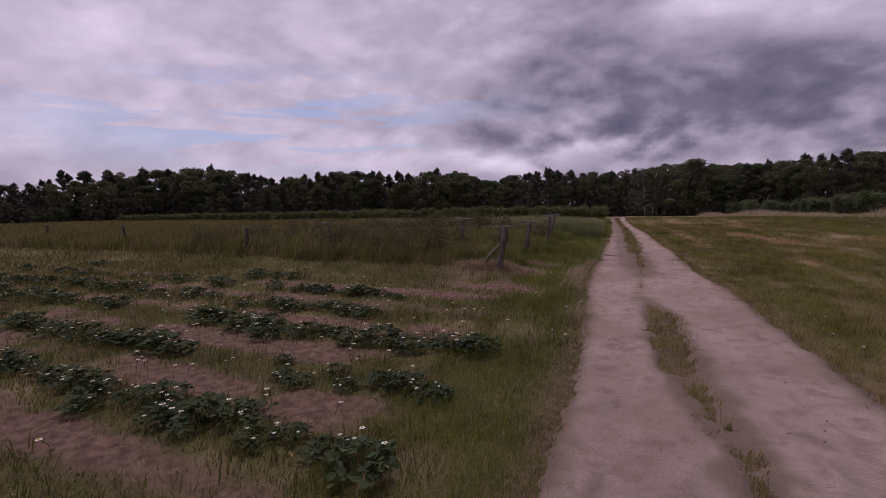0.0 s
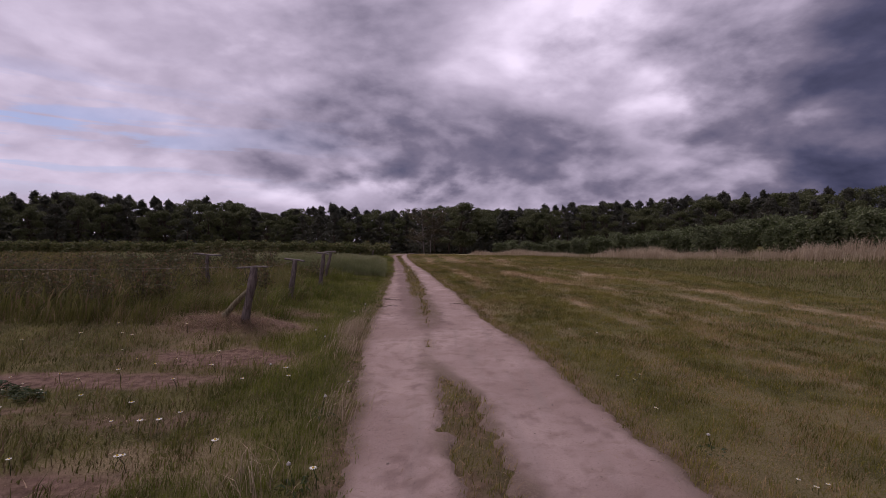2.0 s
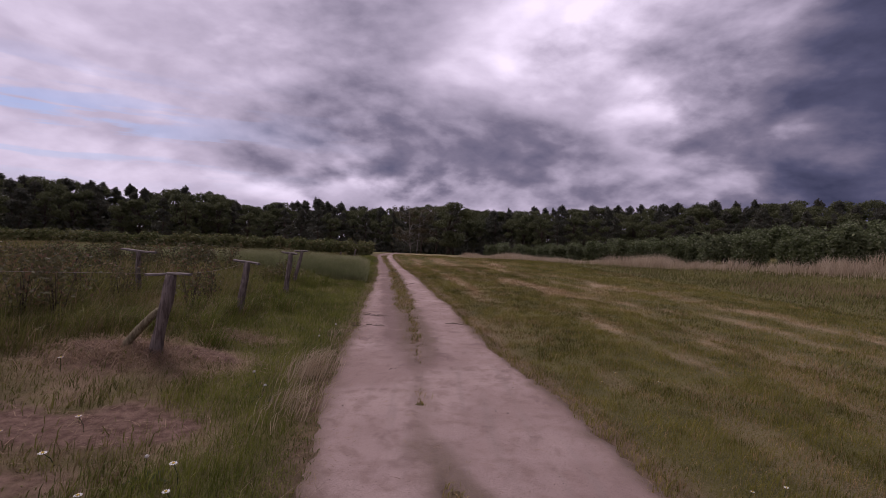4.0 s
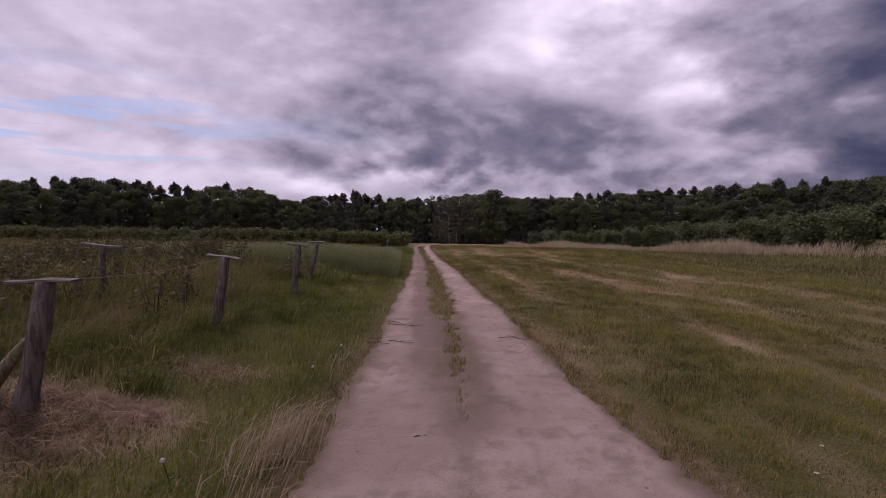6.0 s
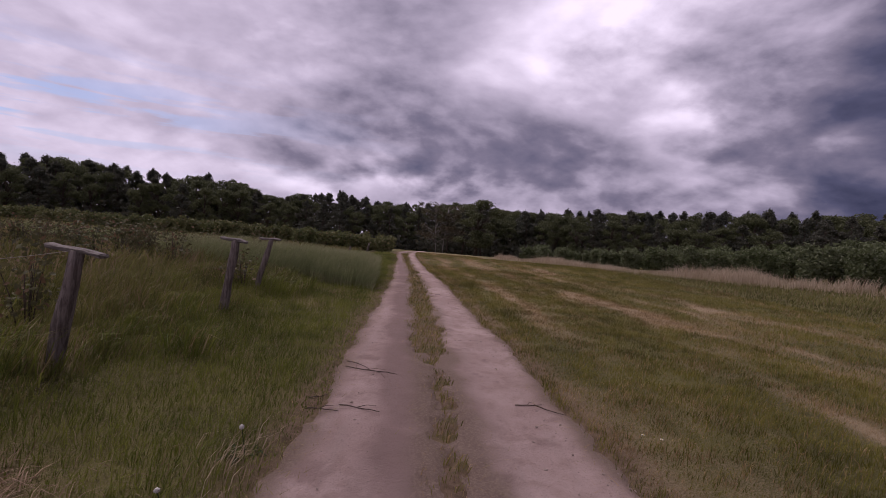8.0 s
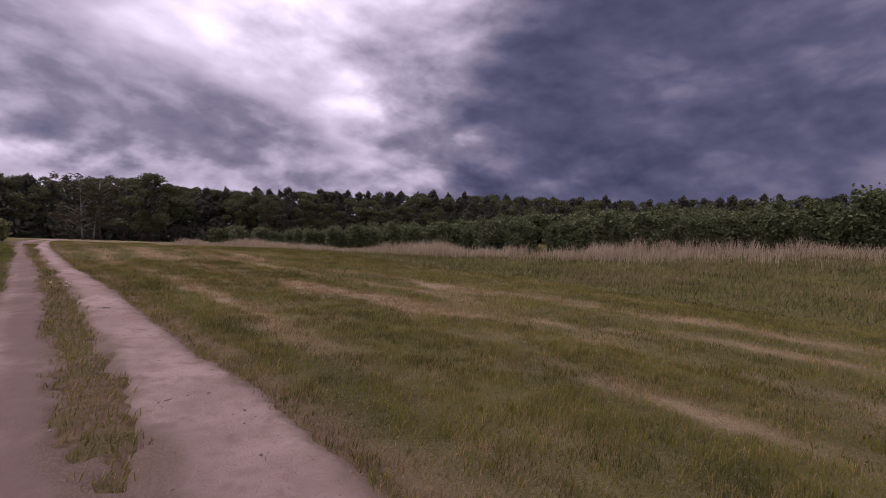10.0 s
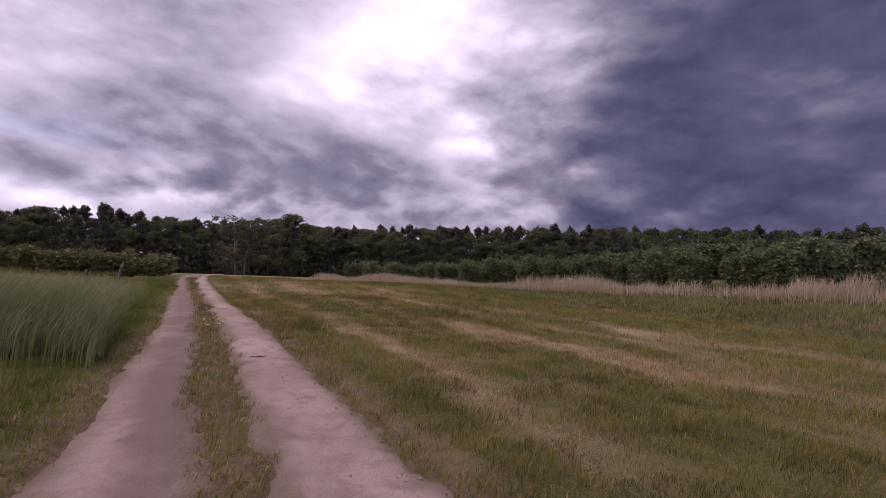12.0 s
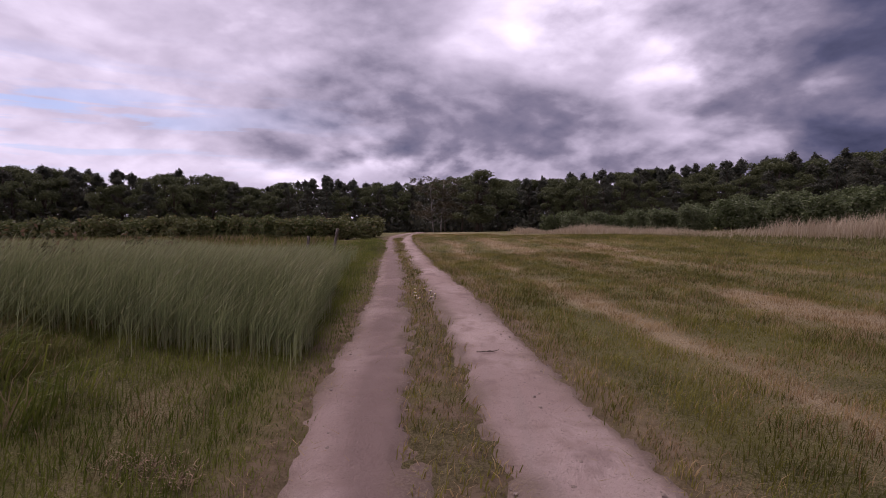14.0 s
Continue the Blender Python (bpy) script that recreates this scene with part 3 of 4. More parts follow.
def plant(ob, x, y, height, spread, tall, turn, lift=0.0):
    """The prototype itself the first time, a copy after that."""
    m = Matrix.Translation((x, y, float(terrain(x, y)) - 0.05 + lift)) @ Matrix.Rotation(turn, 4, "Z") @ Matrix.Diagonal((spread, spread, height / tall, 1))
    if ob.name not in used:
        used.add(ob.name)
        ob.matrix_basis = m
        return ob
    s = ob.scale
    return copy_thing(ob, m @ Matrix.Diagonal((1 / s[0], 1 / s[1], 1 / s[2], 1)))


SKYLINE_AZ = (-110, -76, -72, -69, -60, -56, -52.5, -49, -44, -40, -37, -32, -26, -23, -20.5, -18.5, -15, -12, -7, -3.5, 1.2, 5.5, 8.5, 12, 19, 25, 31, 40, 49, 57, 65, 75, 84, 120)
SKYLINE_EL = (2.9, 2.9, 2.75, 3.7, 4.2, 4.5, 4.0, 2.9, 3.7, 4.1, 3.6, 3.5, 3.9, 2.5, 2.2, 2.9, 3.4, 2.9, 2.75, 2.75, 3.7, 3.0, 3.2, 3.3, 3.7, 3.9, 4.3, 4.5, 4.5, 4.6, 5.0, 5.3, 5.5, 5.5)
pick = random.Random(11)
for line in range(4):
    reach0 = (88, 94, 101, 109)[line]
    az = -84.0
    while az < 106:
        reach = reach0 + pick.uniform(-3.5, 3.5)
        az += math.degrees(pick.uniform(2.0, 3.5) / reach) * (1.0, 1.0, 1.0, 1.2)[line]
        w = radians(az)
        x, y = 0.2 + math.sin(w) * reach, 11 + math.cos(w) * reach
        if line == 0 and -4.6 < az < -1.6:
            continue
        el = float(np.interp(az, SKYLINE_AZ, SKYLINE_EL)) + 0.12
        top = 1.5 + reach * math.tan(radians(el))
        piney = 0.25 if -30 < az < -20 or -3 < az < 12 else 0.52
        kind = "pine" if pick.random() < piney else "broad"
        top = top * ((0.74, 0.88, 0.95, 0.97)[line] + pick.uniform(-0.05, 0.05) + (0.03 if kind == "pine" else -0.01))
        base = float(terrain(x, y))
        height = max(5.0, top - base)
        plant(pick.choice(prototypes[kind]), x, y, height, height / 10 * pick.uniform(0.95, 1.3), 10, pick.uniform(0, 6.283))

birch = tagged(make_tree("birch", 7), "slim pale-barked birch with sparse brown leaves before the woods", "tree")
plant(birch, -2.9, 84, 7.6, 1.5, 10, 0.3)
oak = prototypes["broad"][0]
plant(oak, 2.9, 90, 9.6, 1.45, 10, 1.0)


def undergrowth():
    """Dark shrubs and young trees that close the foot of the woods."""
    global rng
    rng = np.random.default_rng(22)
    n = 130000
    az = np.radians(rng.uniform(-86, 108, n))
    reach = rng.uniform(87, 116, n)
    x, y = 0.2 + np.sin(az) * reach, 11 + np.cos(az) * reach
    tall = reach * np.tan(np.radians(np.interp(np.degrees(az), SKYLINE_AZ, SKYLINE_EL))) + 1.5 - terrain(x, y)
    h = rng.random(n) ** 1.15 * tall * (0.34 + 0.62 * fbm(x, y, 0.15, 90)) * np.interp(reach, (87, 100, 116), (0.55, 1.0, 1.12))
    low = rng.random(n) < 0.25
    h = np.where(low, rng.random(n) * 2.2, h)
    v, f = leaf_quads(np.stack([x, y, terrain(x, y) + h], 1), np.where(low, rng.uniform(0.4, 0.8, n), rng.uniform(0.18, 0.45, n)))
    tagged(raw("undergrowth", v, f, PINE_LEAF), "dark shrubs and saplings under the edge of the woods", "undergrowth", kind="stuff")


undergrowth()


# ---- orchard bushes and hedge ----
def make_bush(name, seed, tall, wide, count, size, material, low=0.12, stems=7):
    global rng
    rng = np.random.default_rng(seed)
    rnd = random.Random(seed)
    bush = new(name)
    lobes, r0 = [], 0.007 if name == "bramble" else 0.025
    for k in range(stems):
        w = rnd.uniform(0, 6.283)
        r = wide * rnd.uniform(0.1, 0.62)
        e = Vector((math.cos(w) * r, math.sin(w) * r, tall * rnd.uniform(0.5, 0.9)))
        bm = bmesh.new()
        tube(bm, [(e.x * 0.15, e.y * 0.15, -0.05), (e.x * 0.5, e.y * 0.5, e.z * 0.5), e], [r0, r0 * 0.7, r0 * 0.3], 5, 0.1, rnd)
        part("cane" if name == "bramble" else "stem", bm, BARK, bush, "", True)
        lobes.append((*e, wide * rnd.uniform(0.28, 0.5), tall * rnd.uniform(0.14, 0.26)))
        lobes.append((e.x * 1.1, e.y * 1.1, e.z * rnd.uniform(0.35, 0.7), wide * rnd.uniform(0.3, 0.5), tall * rnd.uniform(0.16, 0.28)))
    pts = lobes_points(lobes, count, 0.35)
    pts[:, 2] = np.maximum(pts[:, 2], tall * low * rng.uniform(0.5, 1.6, count))
    # shoots that stand out above the rest
    k = count // 9
    shoot = rng.integers(0, count, k)
    pts[:k] = pts[shoot] * np.array([1.08, 1.08, 1.0]) + np.array([0, 0, 1]) * rng.uniform(0.02, 0.16, k)[:, None] * tall
    v, f = leaf_quads(pts, rng.uniform(size * 0.6, size * 1.4, count))
    under(raw("foliage", v, f, material), bush)
    return bush


orchard = [tagged(make_bush("orchard_bush", 30 + s, 2.0, 0.95, 2600, 0.095, BUSH_LEAF, 0.05), "leafy grey-green orchard bush in a row beyond dry grass", "bush", "orchard row") for s in range(4)]
for line in range(3):
    s = 0.0
    while s < 52 - 4 * line:
        y = 47.5 - s * 0.771
        x = 5.0 + (47.5 - y) * 0.826 + line * 3.1
        y = y + line * 1.6 + pick.uniform(-0.25, 0.25)
        tall = float(np.interp(s, (0, 8, 18, 30, 40), (1.1, 1.32, 1.66, 1.86, 2.1))) * pick.uniform(0.82, 1.12)
        if line == 0 and s > 26 and pick.random() < 0.2:
            tall *= 1.22
        plant(pick.choice(orchard), x + pick.uniform(-0.3, 0.3), y, tall, tall / 2.0 * pick.uniform(1.0, 1.3), 2.0, pick.uniform(0, 6.283))
        s += pick.uniform(0.5, 0.8) * (1 + line * 0.4)

hedge = [tagged(make_bush("hedge_bush", 50 + s, 1.1, 0.75, 1200, 0.085, HEDGE_LEAF), "low green berry bush in a dense row across the field", "bush", "field hedge") for s in range(3)]
for line in range(2):
    x = -4.15
    while x > -72:
        tall = 0.98 * pick.uniform(0.86, 1.12) * (1.0 if x < -4.3 else 0.92)
        plant(pick.choice(hedge), x, 37.2 + line * 2.2 - 0.08 * (x + 4) + pick.uniform(-0.2, 0.2), tall, pick.uniform(0.85, 1.15), 1.1, pick.uniform(0, 6.283))
        x -= pick.uniform(0.6, 0.95) * (1 + 0.4 * line)

bramble = [tagged(make_bush("bramble", 70 + s, 0.95, 0.5, 260, 0.038, CANE_LEAF, 0.35, 8), "thin bramble canes with few leaves among tall weeds", "shrub", "brambles") for s in range(3)]
for k in range(120):
    x, y = -3.3 - 13 * pick.random() ** 1.3, 13.0 + pick.randrange(7) * 1.9 + pick.uniform(-0.35, 0.35)
    if x > -4.4 and y < 14.4:
        x -= 1.6
    if x > -4.6 and y > 20.5:
        x -= 3
    plant(pick.choice(bramble), x, y, pick.uniform(0.6, 1.05), pick.uniform(0.8, 1.3), 0.95, pick.uniform(0, 6.283))


# ---- trellis posts ----
def make_post(base, top, bar, label, thick=0.075, brace=None):
    """A leaning weathered post with a short cross-board nailed on its head."""
    rnd = random.Random(int(abs(base[0] * 100)))
    base = Vector((*base, float(terrain(*base))))
    post = new("trellis_post")
    post.location = base
    d = Vector(top) - base
    bm = bmesh.new()
    pts, rad = [], []
    for k in range(9):
        q = k / 8
        pts.append((d.x * q + 0.018 * math.sin(5 * q + base.x), d.y * q + 0.014 * math.cos(4 * q), -0.25 * (1 - q) + d.z * q))
        rad.append(thick * 0.86 * (1.05 - 0.2 * q) * (1 + 0.07 * math.sin(11 * q + base.y)))
    tube(bm, pts, rad, 11, 0.09, rnd)
    part("pole", bm, POST_WOOD, post, "", True)
    if bar:
        (x0, x1, dz, thickb) = bar
        bm = bmesh.new()
        n = 7
        rings = []
        for k in range(n):
            q = k / (n - 1)
            cx = d.x + x0 + (x1 - x0) * q
            cz = d.z + 0.005 + dz * (q - 0.5) + 0.006 * math.sin(7 * q + base.x)
            hw, hh = 0.052 * (1 + 0.15 * rnd.uniform(-1, 1)), thickb * (1 + 0.25 * rnd.uniform(-1, 1))
            rings.append([bm.verts.new((cx + rnd.uniform(-0.01, 0.01), d.y + a * hw, cz + b * hh)) for a, b in ((-1, -0.6), (-0.7, -1), (0.7, -1), (1, -0.6), (1, 0.6), (0.7, 1), (-0.7, 1), (-1, 0.6))])
        for lo, hi in zip(rings, rings[1:]):
            for s in range(8):
                bm.faces.new((lo[s], lo[(s + 1) % 8], hi[(s + 1) % 8], hi[s]))
        bm.faces.new(rings[0][::-1])
        bm.faces.new(rings[-1])
        bmesh.ops.recalc_face_normals(bm, faces=bm.faces)
        part("crossbar", bm, BOARD_WOOD, post, "grey weathered cross-board")
    if brace:
        bm = bmesh.new()
        a, b = Vector(brace[0]) - base, Vector(brace[1]) - base
        pts = [a.lerp(b, q) + Vector((0, 0, 0.05 * math.sin(math.pi * q))) for q in (0, 0.2, 0.4, 0.6, 0.8, 1.0)]
        tube(bm, pts, [0.048, 0.05, 0.046, 0.047, 0.043, 0.04], 9, 0.08, rnd)
        part("brace", bm, BRACE_WOOD, post, "yellowish slanting brace pole", True)
    return tagged(post, label, "post", "trellis posts")


T_POST = "weathered leaning wooden post with a short cross-board"
make_post((-2.66, 11.80), (-2.51, 11.88, 1.12), (-0.27, 0.24, 0.02, 0.013), "weathered leaning end post with cross-board and slanting brace", 0.085, ((-3.28, 11.95, -0.06), (-2.62, 11.84, 0.70)))
make_post((-2.80, 14.56), (-2.72, 14.66, 1.07), (-0.21, 0.22, -0.05, 0.018), T_POST, 0.075)
make_post((-2.85, 17.30), (-2.80, 17.42, 1.09), (-0.18, 0.16, -0.04, 0.02), T_POST, 0.07)
make_post((-3.22, 19.10), (-3.03, 19.2, 1.05), (-0.19, 0.17, 0.0, 0.018), T_POST, 0.06)
make_post((-5.36, 15.85), (-5.3, 15.8, 1.12), (-0.34, 0.32, -0.05, 0.018), T_POST, 0.06)
make_post((-9.75, 14.3), (-9.68, 14.15, 1.1), (-0.22, 0.22, 0.0, 0.018), T_POST, 0.065)
make_post((-11.9, 12.6), (-11.6, 12.4, 1.06), (-0.22, 0.22, 0.02, 0.018), T_POST, 0.085)
make_post((-20.2, 13.5), (-20.0, 13.3, 1.08), (-0.2, 0.2, 0.0, 0.018), T_POST, 0.08)
make_post((-28.6, 14.4), (-28.4, 14.3, 1.08), (-0.2, 0.2, 0.0, 0.018), T_POST, 0.08)
PALE_POST = "thin pale wooden stake before the berry hedge"
make_post((-4.03, 29.4), (-4.0, 29.4, 0.52), None, PALE_POST, 0.045)
make_post((-3.43, 29.4), (-3.28, 29.4, 0.70), None, PALE_POST, 0.045)


def make_wire(points, label):
    cu = bpy.data.curves.new("trellis_wire", "CURVE")
    cu.dimensions, cu.bevel_depth, cu.bevel_resolution = "3D", 0.0022, 1
    sp = cu.splines.new("POLY")
    sp.points.add(len(points) - 1)
    for q, p in zip(sp.points, points):
        q.co = (*p, 1)
    ob = new("trellis_wire", cu)
    cu.materials.append(WIRE)
    return tagged(ob, label, "wire", "trellis wires")


def sagging(a, b, sag):
    a, b = Vector(a), Vector(b)
    return [a.lerp(b, q / 12) - Vector((0, 0, sag * 4 * (q / 12) * (1 - q / 12))) for q in range(13)]


WIRE_LABEL = "thin rusty trellis wire strung from post to post"
make_wire(sagging((-2.72, 11.9, 1.125), (-11.5, 12.4, 1.07), 0.06), WIRE_LABEL)
make_wire(sagging((-2.45, 11.88, 1.13), (-2.70, 14.66, 1.08), 0.05), WIRE_LABEL)


# ---- grass and weeds ----
def uniform(a, b, n):
    return np.random.uniform(a, b, n)


def meadow():
    near_x, near_y = scatter(-2.6, 8.0, 3.0, 30.0, 2700)
    u = near_x - right_edge(near_y)
    keep = (u > -0.12) & (u < 4.2)
    x, y = near_x[keep], near_y[keep]
    d = dryness(x, y)
    lush = 0.45 * fbm(x, y, 0.9, 71) + 0.75 * step(fbm(x, y, 4.0, 70, 3), 0.36, 0.66)
    dry = (np.random.rand(len(x)) < np.clip(d * 0.95 + 0.10, 0, 1)) * uniform(0.6, 1, len(x))
    lawn("meadow_grass", x, y, uniform(0.02, 0.065, len(x)) * (0.4 + 1.2 * lush) * (1.15 - 0.4 * d), uniform(0.003, 0.0065, len(x)), uniform(0.1, 0.9, len(x)), dry, MEADOW, "short mown meadow grass, green with dry hay streaks")
    x, y = scatter(-2.0, 13.0, 4.0, 40.0, 950)
    u = x - right_edge(y)
    keep = (u > 4.0) & (u < 10.5)
    x, y = x[keep], y[keep]
    d = dryness(x, y)
    lush = 0.5 * fbm(x, y, 0.6, 72) + 0.6 * step(fbm(x, y, 2.6, 69, 3), 0.36, 0.66)
    dry = (np.random.rand(len(x)) < np.clip(d + 0.08, 0, 1)) * uniform(0.6, 1, len(x))
    lawn("meadow_grass", x, y, uniform(0.03, 0.08, len(x)) * (0.4 + 1.2 * lush) * (1.2 - 0.5 * d), uniform(0.007, 0.013, len(x)), uniform(0.1, 0.9, len(x)), dry, MEADOW, "mown meadow grass with rows of dry hay", False)
    # taller green margin towards the orchard
    x, y = scatter(-3.2, 6.0, 29.5, 46.0, 420)
    u = x - right_edge(y)
    keep = (u > -0.05) & (u < 4.3)
    x, y = x[keep], y[keep]
    d = dryness(x, y)
    dry = (np.random.rand(len(x)) < np.clip(d + 0.08, 0, 1)) * uniform(0.6, 1, len(x))
    lawn("meadow_grass", x, y, uniform(0.03, 0.075, len(x)), uniform(0.010, 0.018, len(x)), uniform(0.1, 0.9, len(x)), dry, MEADOW, "mown meadow grass beside the far track", False)
    x, y = scatter(2.0, 42.0, -6.0, 50.0, 130)
    u = x - right_edge(y)
    keep = (u > 9.8) & (x < 5.5 + (47.5 - y) * 0.826 + 1.0)
    x, y = x[keep], y[keep]
    lush = fbm(x, y, 0.35, 73)
    margin = step(x - right_edge(y), 10, 13)
    dry = (np.random.rand(len(x)) < 0.12 + 0.55 * step(lush, 0.5, 0.7)) * uniform(0.5, 1, len(x))
    lawn("margin_grass", x, y, uniform(0.08, 0.24, len(x)) * (0.5 + 0.9 * lush) * (0.45 + 0.55 * margin), uniform(0.02, 0.04, len(x)), uniform(0.1, 0.7, len(x)), dry, WEED, "rough uncut green grass along the orchard", False)


meadow()


def dry_reeds():
    """Bleached tall grass in front of the orchard row."""
    s = uniform(0, 50, 60000)
    y0 = 47.5 - s * 0.771
    off = np.random.normal(-2.3, 0.75, len(s))
    x, y = 5.0 + (47.5 - y0) * 0.826 + off * 0.68, y0 + off * 0.73
    thick = step(fbm(x, y, 0.3, 81, 4), 0.40, 0.66)
    keep = np.random.rand(len(x)) < np.interp(s, (0, 10, 20), (0.55, 0.4, 0.14)) + 0.6 * thick
    x, y, thick, s = x[keep], y[keep], thick[keep], s[keep]
    tall = uniform(0.25, 1.1, len(x)) * (0.4 + 0.6 * thick) * (0.4 + 1.1 * fbm(x, y, 1.4, 82)) * np.interp(s, (0, 10, 25), (0.45, 0.6, 0.95))
    lawn("dry_tall_grass", x, y, tall, uniform(0.012, 0.024, len(x)), uniform(0.1, 0.6, len(x)), uniform(0, 1, len(x)), STRAW, "tall bleached dry grass before the orchard bushes")


dry_reeds()


def verge():
    x, y = scatter(-5.5, 1.2, 2.5, 36.0, 2000)
    l = left_edge(y) - x
    keep = (l > -0.12) & (l < 1.5 + 0.9 * step(y, 11, 14))
    keep &= (l < 0.4) | (np.random.rand(len(x)) > bareness(x, y) * 0.95)
    x, y, l = x[keep], y[keep], l[keep]
    d = dryness(x, y)
    clump = fbm(x, y, 1.1, 74)
    dry = (np.random.rand(len(x)) < np.clip(0.06 + 0.7 * d, 0, 1)) * uniform(0.5, 1, len(x))
    tall = uniform(0.04, 0.135, len(x)) * (0.35 + 1.5 * clump) * (0.35 + 0.65 * step(l, 0.0, 0.45)) * (1 - 0.4 * d)
    lawn("verge_grass", x, y, tall, uniform(0.003, 0.007, len(x)), uniform(0.1, 0.9, len(x)), dry, VERGE, "soft lush green grass along the track")
    # rough grass round the posts
    x, y = scatter(-9.5, -1.8, 11.6, 22.5, 780)
    keep = (left_edge(y) - x > 1.7) & (np.random.rand(len(x)) > bareness(x, y) * 0.9)
    x, y = x[keep], y[keep]
    d, clump = dryness(x, y), 0.5 * fbm(x, y, 0.7, 75) + 0.5 * step(fbm(x, y, 2.2, 66, 3), 0.38, 0.66)
    dry = (np.random.rand(len(x)) < np.clip(0.12 + 0.7 * d, 0, 1)) * uniform(0.5, 1, len(x))
    field = step(left_edge(y) - x, 1.7, 3.6)
    tall = uniform(0.12, 0.34, len(x)) * (0.35 + 1.4 * clump) * (0.55 + 0.75 * field) * (1 - 0.5 * d)
    lawn("rough_grass", x, y, tall, uniform(0.005, 0.012, len(x)), uniform(0.15, 1.0, len(x)), dry, WEED, "rough tussocky grass round the old trellis posts")
    # tall weeds over the abandoned rows
    x, y = scatter(-48, -5.0, 11.8, 38, 105)
    xf, yf = scatter(-110, -44, 9, 62, 16)
    x, y = np.concatenate([x, xf]), np.concatenate([y, yf])
    clump = fbm(x, y, 0.45, 76)
    dry = (np.random.rand(len(x)) < 0.25 + 0.3 * step(clump, 0.45, 0.65)) * uniform(0.4, 1, len(x))
    tall = uniform(0.3, 0.78, len(x)) * (0.45 + 0.9 * clump) * np.interp(y, (12, 20, 36), (0.9, 0.75, 0.45))
    lawn("tall_weeds", x, y, tall, uniform(0.02, 0.045, len(x)) * np.where(x < -44, 2.2, 1.0), uniform(0.05, 0.6, len(x)), dry, WEED, "dull green and brown weeds over abandoned berry rows")
    # strawberry field: sparse weeds and grass
    x, y = scatter(-16, 0.2, 1.5, 12.2, 900)
    l = left_edge(y) - x
    keep = (l > 1.2) & (np.random.rand(len(x)) > bareness(x, y) * 0.96) & (np.random.rand(len(x)) < np.interp(-x, (2, 6, 16), (1, 0.7, 0.35)))
    x, y = x[keep], y[keep]
    clump = 0.4 * fbm(x, y, 1.0, 78) + 0.7 * step(fbm(x, y, 2.4, 67, 3), 0.4, 0.66)
    dry = (np.random.rand(len(x)) < 0.14 + 0.22 * step(fbm(x, y, 1.8, 68), 0.45, 0.6)) * uniform(0.5, 1, len(x))
    lawn("field_weeds", x, y, uniform(0.04, 0.13, len(x)) * (0.4 + 1.3 * clump), uniform(0.005, 0.012, len(x)), uniform(0.2, 1.0, len(x)), dry, WEED, "thin weeds and dead grass between strawberry rows")
    x, y = scatter(-40, -10, 1.5, 12.2, 110)
    dry = (np.random.rand(len(x)) < 0.35) * uniform(0.5, 1, len(x))
    lawn("field_weeds", x, y, uniform(0.08, 0.22, len(x)), uniform(0.012, 0.03, len(x)), uniform(0.2, 1.0, len(x)), dry, WEED, "thin weeds and dead grass over the strawberry field")


verge()


def tussocks():
    """Clumps of broad arching grass among the posts."""
    xs, ys, hs = [], [], []
    for k in range(150):
        cx, cy = pick.uniform(-9, -2.2), pick.uniform(12.4, 20.8)
        m = pick.randint(60, 130)
        r = pick.uniform(0.08, 0.2)
        xs.append(np.random.normal(cx, r, m)), ys.append(np.random.normal(cy, r, m)), hs.append(uniform(0.18, 0.46, m) * pick.uniform(0.7, 1.1))
    x, y, h = np.concatenate(xs), np.concatenate(ys), np.concatenate(hs)
    keep = left_edge(y) - x > 1.3
    x, y, h = x[keep], y[keep], h[keep]
    dry = (np.random.rand(len(x)) < 0.16) * uniform(0.5, 1, len(x))
    lawn("grass_tussocks", x, y, h, uniform(0.006, 0.013, len(x)), uniform(0.5, 1.15, len(x)), dry, VERGE, "broad-bladed green grass tussocks bent by the wind", True, 0.75)


tussocks()


def middle_strip():
    x, y = scatter(-4.5, 3.0, 3.0, 38.0, 1000)
    a, b = np.interp(y, STRIP_Y, STRIP_L), np.interp(y, STRIP_Y, STRIP_R)
    keep = (x > a - 0.12) & (x < b + 0.12)
    x, y = x[keep], y[keep]
    dry = (np.random.rand(len(x)) < 0.32) * uniform(0.5, 1, len(x))
    lawn("strip_grass", x, y, uniform(0.025, 0.085, len(x)), uniform(0.004, 0.009, len(x)), uniform(0.2, 1.0, len(x)), dry, MEADOW, "low trodden grass between the ruts")


middle_strip()


